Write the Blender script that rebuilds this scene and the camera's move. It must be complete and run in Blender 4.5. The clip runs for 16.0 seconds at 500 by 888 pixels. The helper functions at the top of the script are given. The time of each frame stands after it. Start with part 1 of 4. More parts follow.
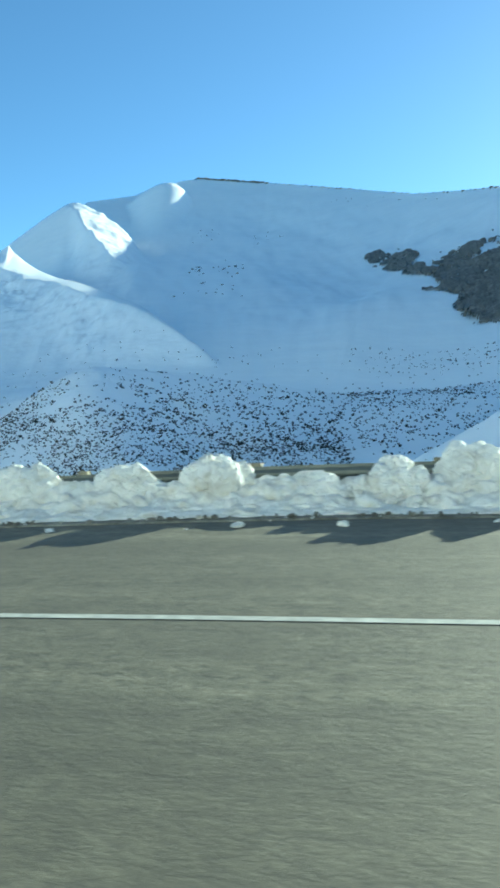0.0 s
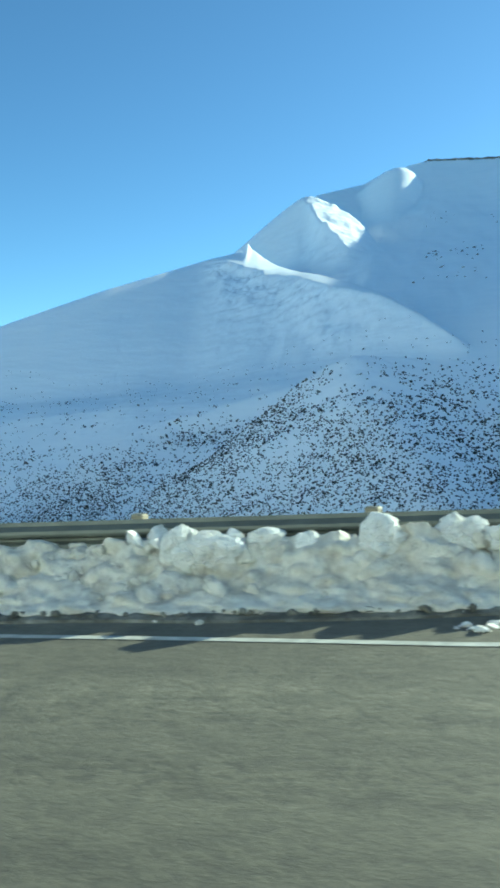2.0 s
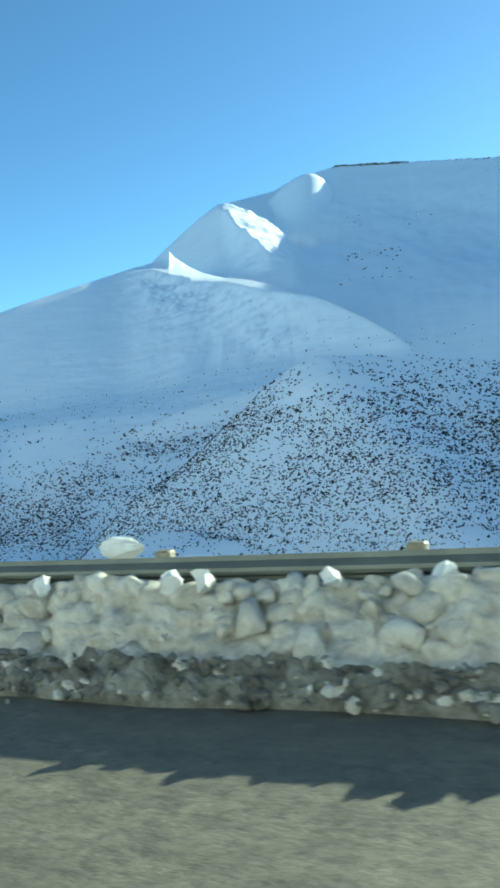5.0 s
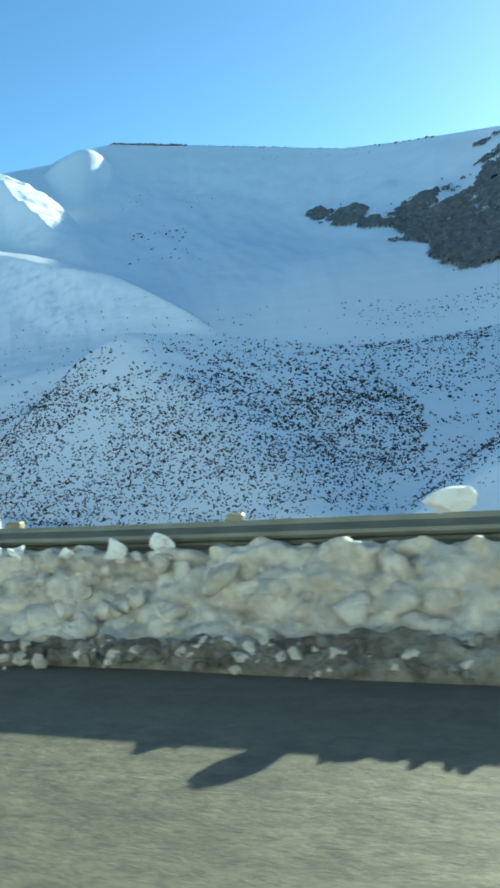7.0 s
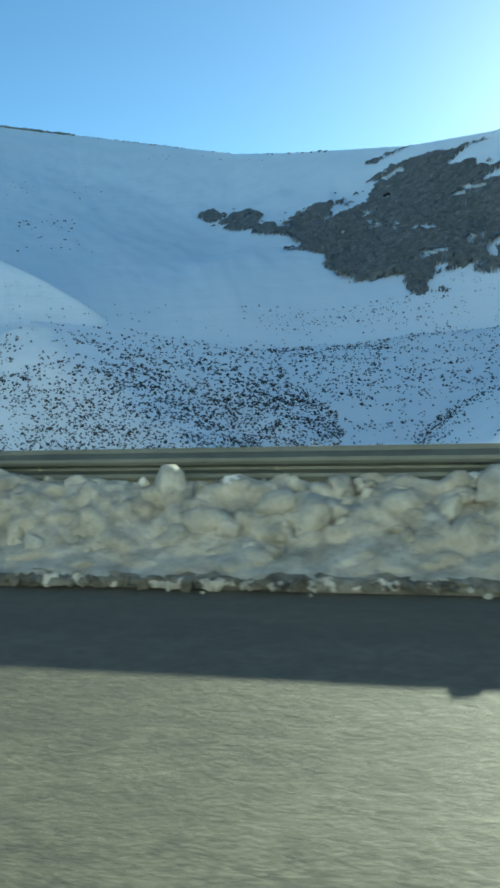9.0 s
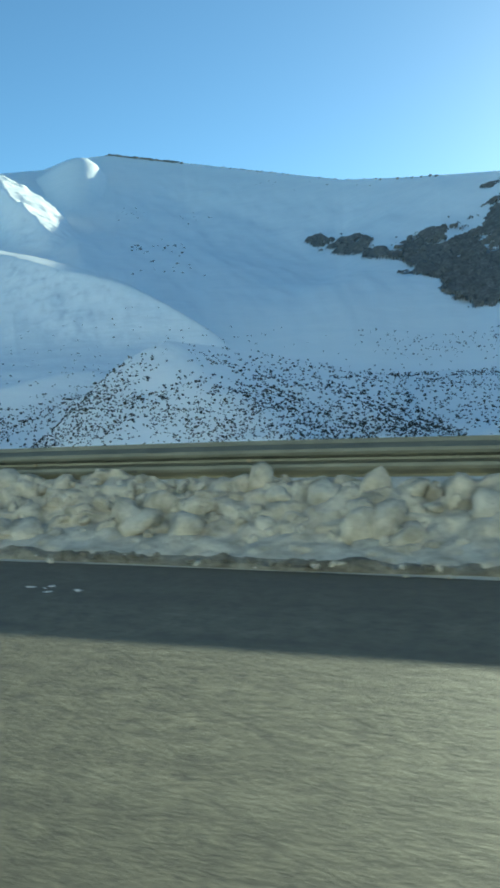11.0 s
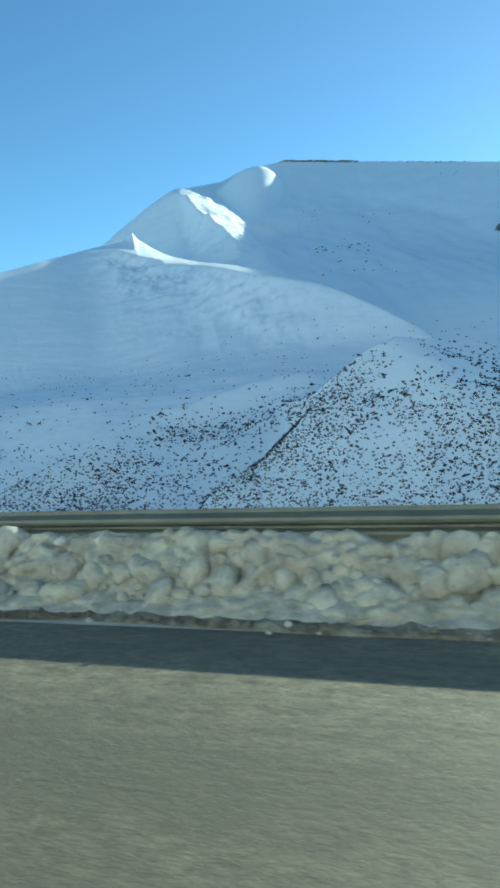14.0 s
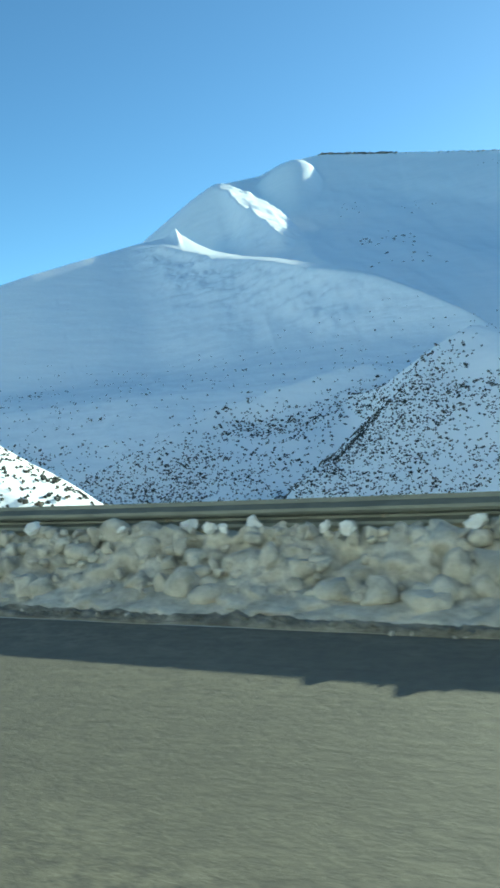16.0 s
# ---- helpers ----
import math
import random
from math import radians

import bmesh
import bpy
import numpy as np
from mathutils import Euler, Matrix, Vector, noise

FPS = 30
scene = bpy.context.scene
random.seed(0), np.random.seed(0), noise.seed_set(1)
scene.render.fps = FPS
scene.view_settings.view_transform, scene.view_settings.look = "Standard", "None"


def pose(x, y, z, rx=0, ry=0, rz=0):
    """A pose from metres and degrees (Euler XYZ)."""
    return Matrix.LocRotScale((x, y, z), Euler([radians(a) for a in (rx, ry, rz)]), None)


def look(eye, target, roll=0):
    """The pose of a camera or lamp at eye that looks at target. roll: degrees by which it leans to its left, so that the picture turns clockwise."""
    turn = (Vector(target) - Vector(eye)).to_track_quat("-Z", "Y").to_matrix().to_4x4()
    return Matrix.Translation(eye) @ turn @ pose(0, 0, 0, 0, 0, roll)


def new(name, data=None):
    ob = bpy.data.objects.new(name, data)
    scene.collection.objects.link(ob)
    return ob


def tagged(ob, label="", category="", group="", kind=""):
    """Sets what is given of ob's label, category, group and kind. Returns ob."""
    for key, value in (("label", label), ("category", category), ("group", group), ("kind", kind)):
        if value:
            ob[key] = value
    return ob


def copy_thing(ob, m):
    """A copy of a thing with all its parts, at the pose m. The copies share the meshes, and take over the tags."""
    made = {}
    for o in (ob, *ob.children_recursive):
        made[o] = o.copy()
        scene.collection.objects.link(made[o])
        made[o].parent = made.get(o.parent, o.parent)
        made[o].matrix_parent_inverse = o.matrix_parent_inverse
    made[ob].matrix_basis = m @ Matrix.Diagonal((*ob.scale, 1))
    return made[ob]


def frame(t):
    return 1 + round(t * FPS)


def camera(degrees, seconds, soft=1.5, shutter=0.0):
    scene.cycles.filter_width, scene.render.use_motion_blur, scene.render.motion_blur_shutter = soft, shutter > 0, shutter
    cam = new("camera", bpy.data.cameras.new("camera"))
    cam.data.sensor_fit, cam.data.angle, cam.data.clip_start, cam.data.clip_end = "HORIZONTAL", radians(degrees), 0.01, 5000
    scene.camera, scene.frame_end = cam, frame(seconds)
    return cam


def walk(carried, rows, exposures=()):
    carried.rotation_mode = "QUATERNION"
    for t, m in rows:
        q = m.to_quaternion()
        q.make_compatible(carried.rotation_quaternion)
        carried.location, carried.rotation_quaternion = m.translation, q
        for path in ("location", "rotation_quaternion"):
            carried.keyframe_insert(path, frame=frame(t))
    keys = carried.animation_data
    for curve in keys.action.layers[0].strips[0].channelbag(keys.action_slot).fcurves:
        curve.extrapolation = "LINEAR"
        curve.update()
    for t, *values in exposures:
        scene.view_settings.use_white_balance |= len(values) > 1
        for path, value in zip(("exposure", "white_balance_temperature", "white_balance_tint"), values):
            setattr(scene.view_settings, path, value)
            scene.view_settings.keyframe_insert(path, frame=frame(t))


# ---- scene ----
import functools

SPEED, GRADE, EYE = 12.5, 0.03958, 1.5   # metres a second, fall of the road along the drive, eye over the lane

# the drive's line: s runs along it (0 at the start, falling), n to its right; headings in degrees
LINE_S = (-300, -200, -182.5, -163.75, -143.75, -131.25, -101.25, -87.5, -68.75, -40, -25, -12.5, 0, 60)
LINE_H = (-3.9, -3.9, -2.7, -5.0, -12.7, -14.8, -13.2, -12.1, -3.1, 13.8, 16.7, 8.7, 2.1, 2.1)
_f = np.arange(-320, 100.01, 0.25)
_g = np.exp(-0.5 * (np.arange(-32, 33) * 0.25 / 4) ** 2)
_h = np.radians(np.convolve(np.pad(np.interp(_f, LINE_S, LINE_H), 32, mode="edge"), _g / _g.sum(), "valid"))
_px = np.concatenate([[0], np.cumsum((np.cos(_h)[1:] + np.cos(_h)[:-1]) * 0.125)])
_py = np.concatenate([[0], np.cumsum((np.sin(_h)[1:] + np.sin(_h)[:-1]) * 0.125)])
_px, _py = _px - np.interp(0, _f, _px), _py - np.interp(0, _f, _py)


def lay(s, n):
    """World x, y of a place s along the drive and n to its right."""
    h = np.interp(s, _f, _h)
    return np.interp(s, _f, _px) - n * np.sin(h), np.interp(s, _f, _py) + n * np.cos(h)


def along(x, y):
    """The s and n of a place."""
    s = np.array(x, float)
    for _ in range(5):
        h = np.interp(s, _f, _h)
        s = np.clip(s + ((x - np.interp(s, _f, _px)) * np.cos(h) + (y - np.interp(s, _f, _py)) * np.sin(h)), -319, 99)
    h = np.interp(s, _f, _h)
    return s, -(x - np.interp(s, _f, _px)) * np.sin(h) + (y - np.interp(s, _f, _py)) * np.cos(h)


cam = camera(34.38, 16.0, soft=3.1, shutter=0.06)
TURNS = [
    (0.0, 88.35, -0.41, 14.19), (0.5, 88.26, 0.55, 24.88), (1.0, 87.67, 1.27, 30.50), (1.5, 87.67, 1.08, 30.40),
    (2.0, 87.70, 0.74, 30.05), (2.5, 91.84, 0.41, 29.92), (3.0, 92.95, 0.30, 30.11), (5.5, 86.92, 4.16, 20.49),
    (6.0, 86.23, 4.29, 16.23), (6.5, 85.76, 4.08, 11.51), (7.0, 85.86, 3.85, 8.28), (7.5, 86.61, 3.41, 4.95),
    (8.0, 86.26, 2.83, 1.17), (10.5, 85.42, -1.58, 0.73), (11.0, 87.42, -0.60, 5.88), (11.5, 88.61, 0.29, 10.26),
    (12.0, 88.62, 0.82, 12.97), (12.5, 88.52, 0.95, 15.15), (13.0, 88.42, 1.11, 16.31), (13.5, 87.96, 1.11, 16.72),
    (14.0, 87.63, 1.42, 18.03), (14.5, 87.62, 1.68, 18.38), (15.0, 87.47, 1.95, 18.50), (15.5, 87.29, 2.12, 18.69),
    (16.0, 87.41, 2.06, 20.44),
]


def eye_at(t):
    x, y = lay(-SPEED * t, 0.0)
    return float(x), float(y), EYE - GRADE * SPEED * t


walk(cam, [(t, pose(*eye_at(t), rx, ry, rz)) for t, rx, ry, rz in TURNS],
     exposures=[(t, e + 0.06, k + 210, -22) for t, e, k in ((0.0, 0.95, 5920), (1.5, 0.88, 5880), (3.0, 0.9, 5820), (6.0, 1.0, 6020), (7.0, 0.95, 6050), (7.5, 0.88, 6100), (8.0, 0.74, 6120), (10.5, 0.78, 6480), (12.0, 0.66, 6050), (12.5, 0.64, 5950), (14.0, 0.84, 6030), (16.0, 0.84, 6030))])

# ---- light: low winter sun behind the ridge, clear sky ----
SUN_EL, SUN_AZ = radians(19.0), radians(29.0)
SUN_WAY = Vector((math.sin(SUN_AZ) * math.cos(SUN_EL), math.cos(SUN_AZ) * math.cos(SUN_EL), math.sin(SUN_EL)))
world = bpy.data.worlds.new("sky")
scene.world = world
world.use_nodes = True
wn = world.node_tree.nodes
sky = wn.new("ShaderNodeTexSky")
sky.sky_type, sky.sun_disc, sky.sun_elevation, sky.sun_rotation = "NISHITA", False, SUN_EL, SUN_AZ
sky.altitude, sky.air_density, sky.dust_density, sky.ozone_density = 3200, 1.0, 2.8, 4.4
wn["Background"].inputs[1].default_value = 0.119
world.node_tree.links.new(sky.outputs[0], wn["Background"].inputs[0])
sun_data = bpy.data.lights.new("sun", "SUN")
sun_data.energy, sun_data.angle, sun_data.color = 5.0, radians(0.53), (1.0, 0.945, 0.85)
sun = new("sun", sun_data)
sun.matrix_world = look(SUN_WAY * 100, (0, 0, 0))


# ---- materials ----
def material(name, rough=0.8, metal=0.0):
    m = bpy.data.materials.new(name)
    m.use_nodes = True
    b = m.node_tree.nodes["Principled BSDF"]
    b.inputs["Roughness"].default_value, b.inputs["Metallic"].default_value = rough, metal
    return m, m.node_tree, b


def node(tree, kind, **inputs):
    n = tree.nodes.new(kind)
    for k, v in inputs.items():
        n.inputs[k.replace("_", " ")].default_value = v
    return n


def place_of(tree, stretch=(1, 1, 1), local=False):
    """Coordinates in metres, stretched."""
    m = tree.nodes.new("ShaderNodeMapping")
    m.inputs["Scale"].default_value = stretch
    if local:
        tree.links.new(tree.nodes.new("ShaderNodeTexCoord").outputs["Object"], m.inputs[0])
    else:
        tree.links.new(tree.nodes.new("ShaderNodeNewGeometry").outputs["Position"], m.inputs[0])
    return m.outputs[0]


def noise_of(tree, vec, scale, detail=4.0, rough=0.55):
    n = node(tree, "ShaderNodeTexNoise", Scale=scale, Detail=detail, Roughness=rough)
    tree.links.new(vec, n.inputs["Vector"])
    return n.outputs["Fac"]


def ramp_of(tree, fac, *stops):
    r = tree.nodes.new("ShaderNodeValToRGB")
    while len(r.color_ramp.elements) < len(stops):
        r.color_ramp.elements.new(0.5)
    for el, (p, c) in zip(r.color_ramp.elements, stops):
        el.position, el.color = p, (*c, 1) if len(c) == 3 else (c[0], c[0], c[0], 1)
    tree.links.new(fac, r.inputs[0])
    return r.outputs[0]


def mix_of(tree, fac, a, b, kind="MIX"):
    m = tree.nodes.new("ShaderNodeMix")
    m.data_type, m.blend_type = "RGBA", kind
    for slot, v in ((0, fac), (6, a), (7, b)):
        if isinstance(v, (int, float)):
            m.inputs[slot].default_value = v
        elif isinstance(v, tuple):
            m.inputs[slot].default_value = (*v, 1)
        else:
            tree.links.new(v, m.inputs[slot])
    return m.outputs[2]


def bump_of(tree, bsdf, fac, strength, distance, after=None):
    b = node(tree, "ShaderNodeBump", Strength=strength, Distance=distance)
    tree.links.new(fac, b.inputs["Height"])
    if after:
        tree.links.new(after, b.inputs["Normal"])
    tree.links.new(b.outputs[0], bsdf.inputs["Normal"])
    return b.outputs[0]


def mountain_snow():
    m, t, b = material("mountain_snow", 0.75)
    p = place_of(t)
    big = noise_of(t, p, 0.006, 5)
    streak = noise_of(t, place_of(t, (0.6, 1.6, 3.0)), 0.02, 6, 0.62)
    c = ramp_of(t, big, (0.3, (0.92, 0.935, 0.94)), (0.7, (0.97, 0.975, 0.975)))
    c = mix_of(t, ramp_of(t, streak, (0.35, (0.0,)), (0.70, (0.35,))), c, (0.80, 0.84, 0.88))
    t.links.new(c, b.inputs["Base Color"])
    n1 = bump_of(t, b, streak, 0.22, 9.0)
    bump_of(t, b, noise_of(t, p, 0.22, 6, 0.65), 0.35, 1.2, n1)
    return m


def berm_snow(name, clean, dirty, amount):
    m, t, b = material(name, 0.6)
    p = place_of(t)
    dirt = noise_of(t, p, 4.5, 7, 0.68)
    c = ramp_of(t, dirt, (amount - 0.16, clean), (amount + 0.1, dirty))
    grit = noise_of(t, p, 38.0, 3, 0.7)
    c = mix_of(t, ramp_of(t, grit, (0.62, (0.0,)), (0.74, (0.45,))), c, (0.16, 0.14, 0.11))
    t.links.new(c, b.inputs["Base Color"])
    b.inputs["Subsurface Weight"].default_value = 0.12
    b.inputs["Subsurface Radius"].default_value = (0.14, 0.12, 0.10)
    n1 = bump_of(t, b, noise_of(t, p, 11.0, 6, 0.68), 0.8, 0.05)
    bump_of(t, b, noise_of(t, p, 60.0, 4, 0.7), 0.5, 0.01, n1)
    return m


def lane_of(tree, stretch):
    """Coordinates along and across the lane, stretched."""
    at = tree.nodes.new("ShaderNodeAttribute")
    at.attribute_name = "lane"
    m = tree.nodes.new("ShaderNodeMapping")
    m.inputs["Scale"].default_value = stretch
    tree.links.new(at.outputs["Vector"], m.inputs[0])
    return m.outputs[0]


def asphalt_mat():
    m, t, b = material("asphalt", 0.75)
    grain = noise_of(t, lane_of(t, (0.8, 1, 1)), 55.0, 3, 0.7)
    pits = noise_of(t, lane_of(t, (0.75, 1, 1)), 15.0, 5, 0.72)
    mott = noise_of(t, lane_of(t, (0.70, 1, 1)), 5.5, 6, 0.75)
    streak = noise_of(t, lane_of(t, (0.25, 1, 1)), 5.0, 5, 0.7)
    run = noise_of(t, lane_of(t, (0.03, 1.5, 1)), 1.9, 5, 0.6)
    patch = noise_of(t, lane_of(t, (0.40, 1, 1)), 0.8, 5, 0.6)
    wide = noise_of(t, lane_of(t, (0.02, 1.0, 1)), 0.55, 3, 0.5)
    c = ramp_of(t, grain, (0.3, (0.138, 0.122, 0.082)), (0.75, (0.255, 0.229, 0.155)))
    c = mix_of(t, ramp_of(t, mott, (0.39, (0.66,)), (0.54, (0.0,))), c, (0.080, 0.072, 0.052))
    c = mix_of(t, ramp_of(t, mott, (0.55, (0.0,)), (0.70, (0.60,))), c, (0.315, 0.287, 0.205))
    c = mix_of(t, ramp_of(t, pits, (0.36, (0.80,)), (0.52, (0.0,))), c, (0.068, 0.062, 0.047))
    c = mix_of(t, ramp_of(t, streak, (0.38, (0.30,)), (0.57, (0.0,))), c, (0.085, 0.077, 0.056))
    c = mix_of(t, ramp_of(t, run, (0.45, (0.0,)), (0.68, (0.30,))), c, (0.27, 0.245, 0.168))
    c = mix_of(t, ramp_of(t, patch, (0.42, (0.0,)), (0.62, (0.5,))), c, (0.105, 0.094, 0.066))
    c = mix_of(t, ramp_of(t, wide, (0.42, (0.0,)), (0.58, (0.68,))), c, (0.100, 0.089, 0.063))
    t.links.new(c, b.inputs["Base Color"])
    n1 = bump_of(t, b, mott, 0.35, 0.02)
    n1 = bump_of(t, b, pits, 0.5, 0.012, n1)
    bump_of(t, b, grain, 0.5, 0.005, n1)
    return m


def plain(name, colour, rough=0.6, metal=0.0, vary=0.25, scale=8.0, bump=0.15):
    m, t, b = material(name, rough, metal)
    f = noise_of(t, place_of(t), scale, 6, 0.65)
    low, high = tuple(v * (1 - vary) for v in colour), tuple(min(1, v * (1 + vary)) for v in colour)
    t.links.new(ramp_of(t, f, (0.3, low), (0.7, high)), b.inputs["Base Color"])
    bump_of(t, b, f, bump, 0.01)
    return m


def shrub_mat(name, low, mid, high):
    m, t, b = material(name, 0.9)
    g = t.nodes.new("ShaderNodeNewGeometry")
    t.links.new(ramp_of(t, g.outputs["Random Per Island"], (0.0, low), (0.6, mid), (1.0, high)), b.inputs["Base Color"])
    return m


def rock_mat():
    m, t, b = material("dark_rock", 0.85)
    p = place_of(t)
    f = noise_of(t, p, 0.09, 8, 0.7)
    c = ramp_of(t, f, (0.3, (0.09, 0.085, 0.074)), (0.55, (0.225, 0.21, 0.185)), (0.75, (0.40, 0.385, 0.355)))
    fine = noise_of(t, p, 0.45, 5, 0.7)
    c = mix_of(t, ramp_of(t, fine, (0.40, (0.45,)), (0.55, (0.0,))), c, (0.05, 0.048, 0.038))
    t.links.new(c, b.inputs["Base Color"])
    bump_of(t, b, noise_of(t, p, 0.3, 7, 0.7), 0.9, 3.0)
    return m


SNOW_FAR = mountain_snow()
SNOW_BERM = berm_snow("ploughed_snow", (0.69, 0.645, 0.545), (0.40, 0.355, 0.275), 0.58)
SNOW_OLD = berm_snow("old_ploughed_snow", (0.63, 0.59, 0.49), (0.35, 0.318, 0.245), 0.55)
SNOW_MID = berm_snow("greying_ploughed_snow", (0.79, 0.75, 0.65), (0.52, 0.47, 0.38), 0.60)
SNOW_CLEAN = berm_snow("clean_snow", (0.87, 0.85, 0.795), (0.64, 0.60, 0.51), 0.62)
SLUSH = berm_snow("dirty_slush", (0.33, 0.31, 0.25), (0.10, 0.09, 0.065), 0.49)
ASPHALT = asphalt_mat()
PAINT = plain("road_paint", (0.50, 0.48, 0.41), 0.6, vary=0.3, scale=9)
STEEL = plain("galvanised_steel", (0.165, 0.168, 0.135), 0.48, 0.4, 0.2, 3.0, 0.05)
RUST = plain("post_steel", (0.28, 0.25, 0.18), 0.6, 0.5, 0.3, 12)
WHITE = plain("white_plastic", (0.72, 0.71, 0.66), 0.5, vary=0.12, scale=10)
RED = plain("red_band", (0.42, 0.035, 0.03), 0.45, vary=0.2, scale=12)
SHRUB = shrub_mat("hill_scrub", (0.028, 0.034, 0.034), (0.055, 0.058, 0.050), (0.130, 0.098, 0.070))
TWIG = shrub_mat("dry_twigs", (0.09, 0.065, 0.035), (0.15, 0.11, 0.06), (0.22, 0.165, 0.09))
ROCK = rock_mat()
CONCRETE = plain("pale_concrete", (0.45, 0.42, 0.33), 0.85, vary=0.3, scale=14)


# ---- helpers for building ----
def mesh_object(name, verts, faces, mat, parent=None, smooth=False):
    me = bpy.data.meshes.new(name)
    me.from_pydata([tuple(v) for v in verts], [], faces)
    me.materials.append(mat)
    if smooth:
        me.polygons.foreach_set("use_smooth", [True] * len(me.polygons))
    me.update()
    ob = new(name, me)
    ob.parent = parent
    return ob


def grid_faces(rows, cols, wrap=False):
    i = np.arange(rows - 1)[:, None] * cols + np.arange(cols - 1)[None, :]
    return np.stack([i, i + 1, i + cols + 1, i + cols], -1).reshape(-1, 4)


def grid_object(name, pts, mat, parent=None, smooth=True, flip=False, keep=None):
    """pts: rows x cols x 3; keep: a mask of faces."""
    f = grid_faces(pts.shape[0], pts.shape[1])
    if keep is not None:
        f = f[keep.ravel()]
    if flip:
        f = f[:, ::-1]
    v = pts.reshape(-1, 3)
    if keep is not None:
        used, inv = np.unique(f, return_inverse=True)
        v, f = v[used], inv.reshape(f.shape)
    me = bpy.data.meshes.new(name)
    me.vertices.add(len(v))
    me.vertices.foreach_set("co", v.astype(np.float32).ravel())
    me.loops.add(f.size)
    me.loops.foreach_set("vertex_index", f.astype(np.int32).ravel())
    me.polygons.add(len(f))
    me.polygons.foreach_set("loop_start", np.arange(0, f.size, 4, dtype=np.int32))
    me.polygons.foreach_set("use_smooth", np.full(len(f), smooth))
    me.update(calc_edges=True)
    me.validate()
    me.materials.append(mat)
    ob = new(name, me)
    ob.parent = parent
    return ob


def soup_object(name, verts, tris, mat, smooth=False):
    """One mesh of many small pieces, from arrays."""
    me = bpy.data.meshes.new(name)
    me.vertices.add(len(verts))
    me.vertices.foreach_set("co", verts.astype(np.float32).ravel())
    me.loops.add(tris.size)
    me.loops.foreach_set("vertex_index", tris.astype(np.int32).ravel())
    me.polygons.add(len(tris))
    me.polygons.foreach_set("loop_start", np.arange(0, tris.size, 3, dtype=np.int32))
    me.polygons.foreach_set("use_smooth", np.full(len(tris), smooth))
    me.update(calc_edges=True)
    me.materials.append(mat)
    return new(name, me)


def ico(level):
    bm = bmesh.new()
    bmesh.ops.create_icosphere(bm, subdivisions=level, radius=1.0)
    bm.verts.ensure_lookup_table()
    v = np.array([x.co[:] for x in bm.verts])
    f = np.array([[x.index for x in y.verts] for y in bm.faces])
    bm.free()
    return v, f


@functools.lru_cache(maxsize=None)
def noise_table(seed):
    return np.random.RandomState(seed).uniform(-1, 1, (256, 256))


def fbm(x, y, scale, octaves=4, gain=0.5, seed=0):
    """Smooth value noise on arrays, about -1 to 1."""
    table = noise_table(seed)
    out, amp, total = np.zeros(np.broadcast(x, y).shape), 1.0, 0.0
    for k in range(octaves):
        u, v = x / scale * 2 ** k + 17.3 * k, y / scale * 2 ** k + 5.1 * k
        iu, iv = np.floor(u).astype(int), np.floor(v).astype(int)
        fu, fv = u - iu, v - iv
        fu, fv = fu * fu * (3 - 2 * fu), fv * fv * (3 - 2 * fv)
        a, b = table[iu % 256, iv % 256], table[(iu + 1) % 256, iv % 256]
        c, d = table[iu % 256, (iv + 1) % 256], table[(iu + 1) % 256, (iv + 1) % 256]
        out = out + amp * ((a * (1 - fu) + b * fu) * (1 - fv) + (c * (1 - fu) + d * fu) * fv)
        total, amp = total + amp, amp * gain
    return out / total * 1.6


# ---- the plan of the road: s along it, distance of the rail, its top over the lane's level, cross slope ----
PLAN = np.array([(-260, 6.3, 0.80, 0.010), (-203, 6.3, 0.81, 0.011), (-196.4, 6.3, 0.88, 0.016), (-185, 6.3, 0.80, 0.020), (-178, 6.3, 0.78, 0.010), (-170, 6.35, 0.755, 0.0), (-166.3, 6.4, 0.74, 0.002),
                 (-157.6, 6.35, 0.88, 0.036), (-151.3, 6.3, 1.00, 0.063), (-146.3, 6.3, 1.19, 0.092), (-139.7, 6.3, 1.32, 0.105), (-133, 6.5, 1.34, 0.101),
                 (-117, 6.1, 1.12, 0.066), (-102.7, 5.6, 0.90, 0.031), (-92, 5.4, 0.63, -0.026), (-83.4, 5.3, 0.59, -0.037), (-71.2, 5.25, 0.64, -0.026),
                 (-55, 5.5, 0.62, -0.01), (-39.3, 5.9, 0.58, 0.001), (-30.4, 6.3, 0.69, -0.001), (-26.7, 6.6, 0.68, 0.007), (-21, 7.6, 0.62, 0.007),
                 (-15.6, 8.5, 0.54, 0.019), (-8.9, 9.0, 0.80, 0.049), (-1.6, 9.3, 1.05, 0.065), (60, 10.0, 1.10, 0.060)])
_s = np.arange(-300, 90, 0.5)
_k = np.exp(-0.5 * (np.arange(-12, 13) * 0.5 / 1.5) ** 2)
_k /= _k.sum()


def _smooth(col):
    return np.convolve(np.pad(np.interp(_s, PLAN[:, 0], PLAN[:, col]), 12, mode="edge"), _k, "valid")


_RN, _RT, _RB = _smooth(1), _smooth(2), _smooth(3)


def rail_n(s):
    return np.interp(s, _s, _RN)


def rail_top(s):
    return GRADE * s + np.interp(s, _s, _RT)


def road_z(s, n):
    return GRADE * s + np.interp(s, _s, _RB) * np.clip(n, 0, rail_n(s) + 0.4)


def lay3(S, N, Z):
    X, Y = lay(S, N)
    return np.stack([X, Y, Z], -1)


# ---- the land ----
CX, CY, CZ = -98.0, -2.0, -2.4
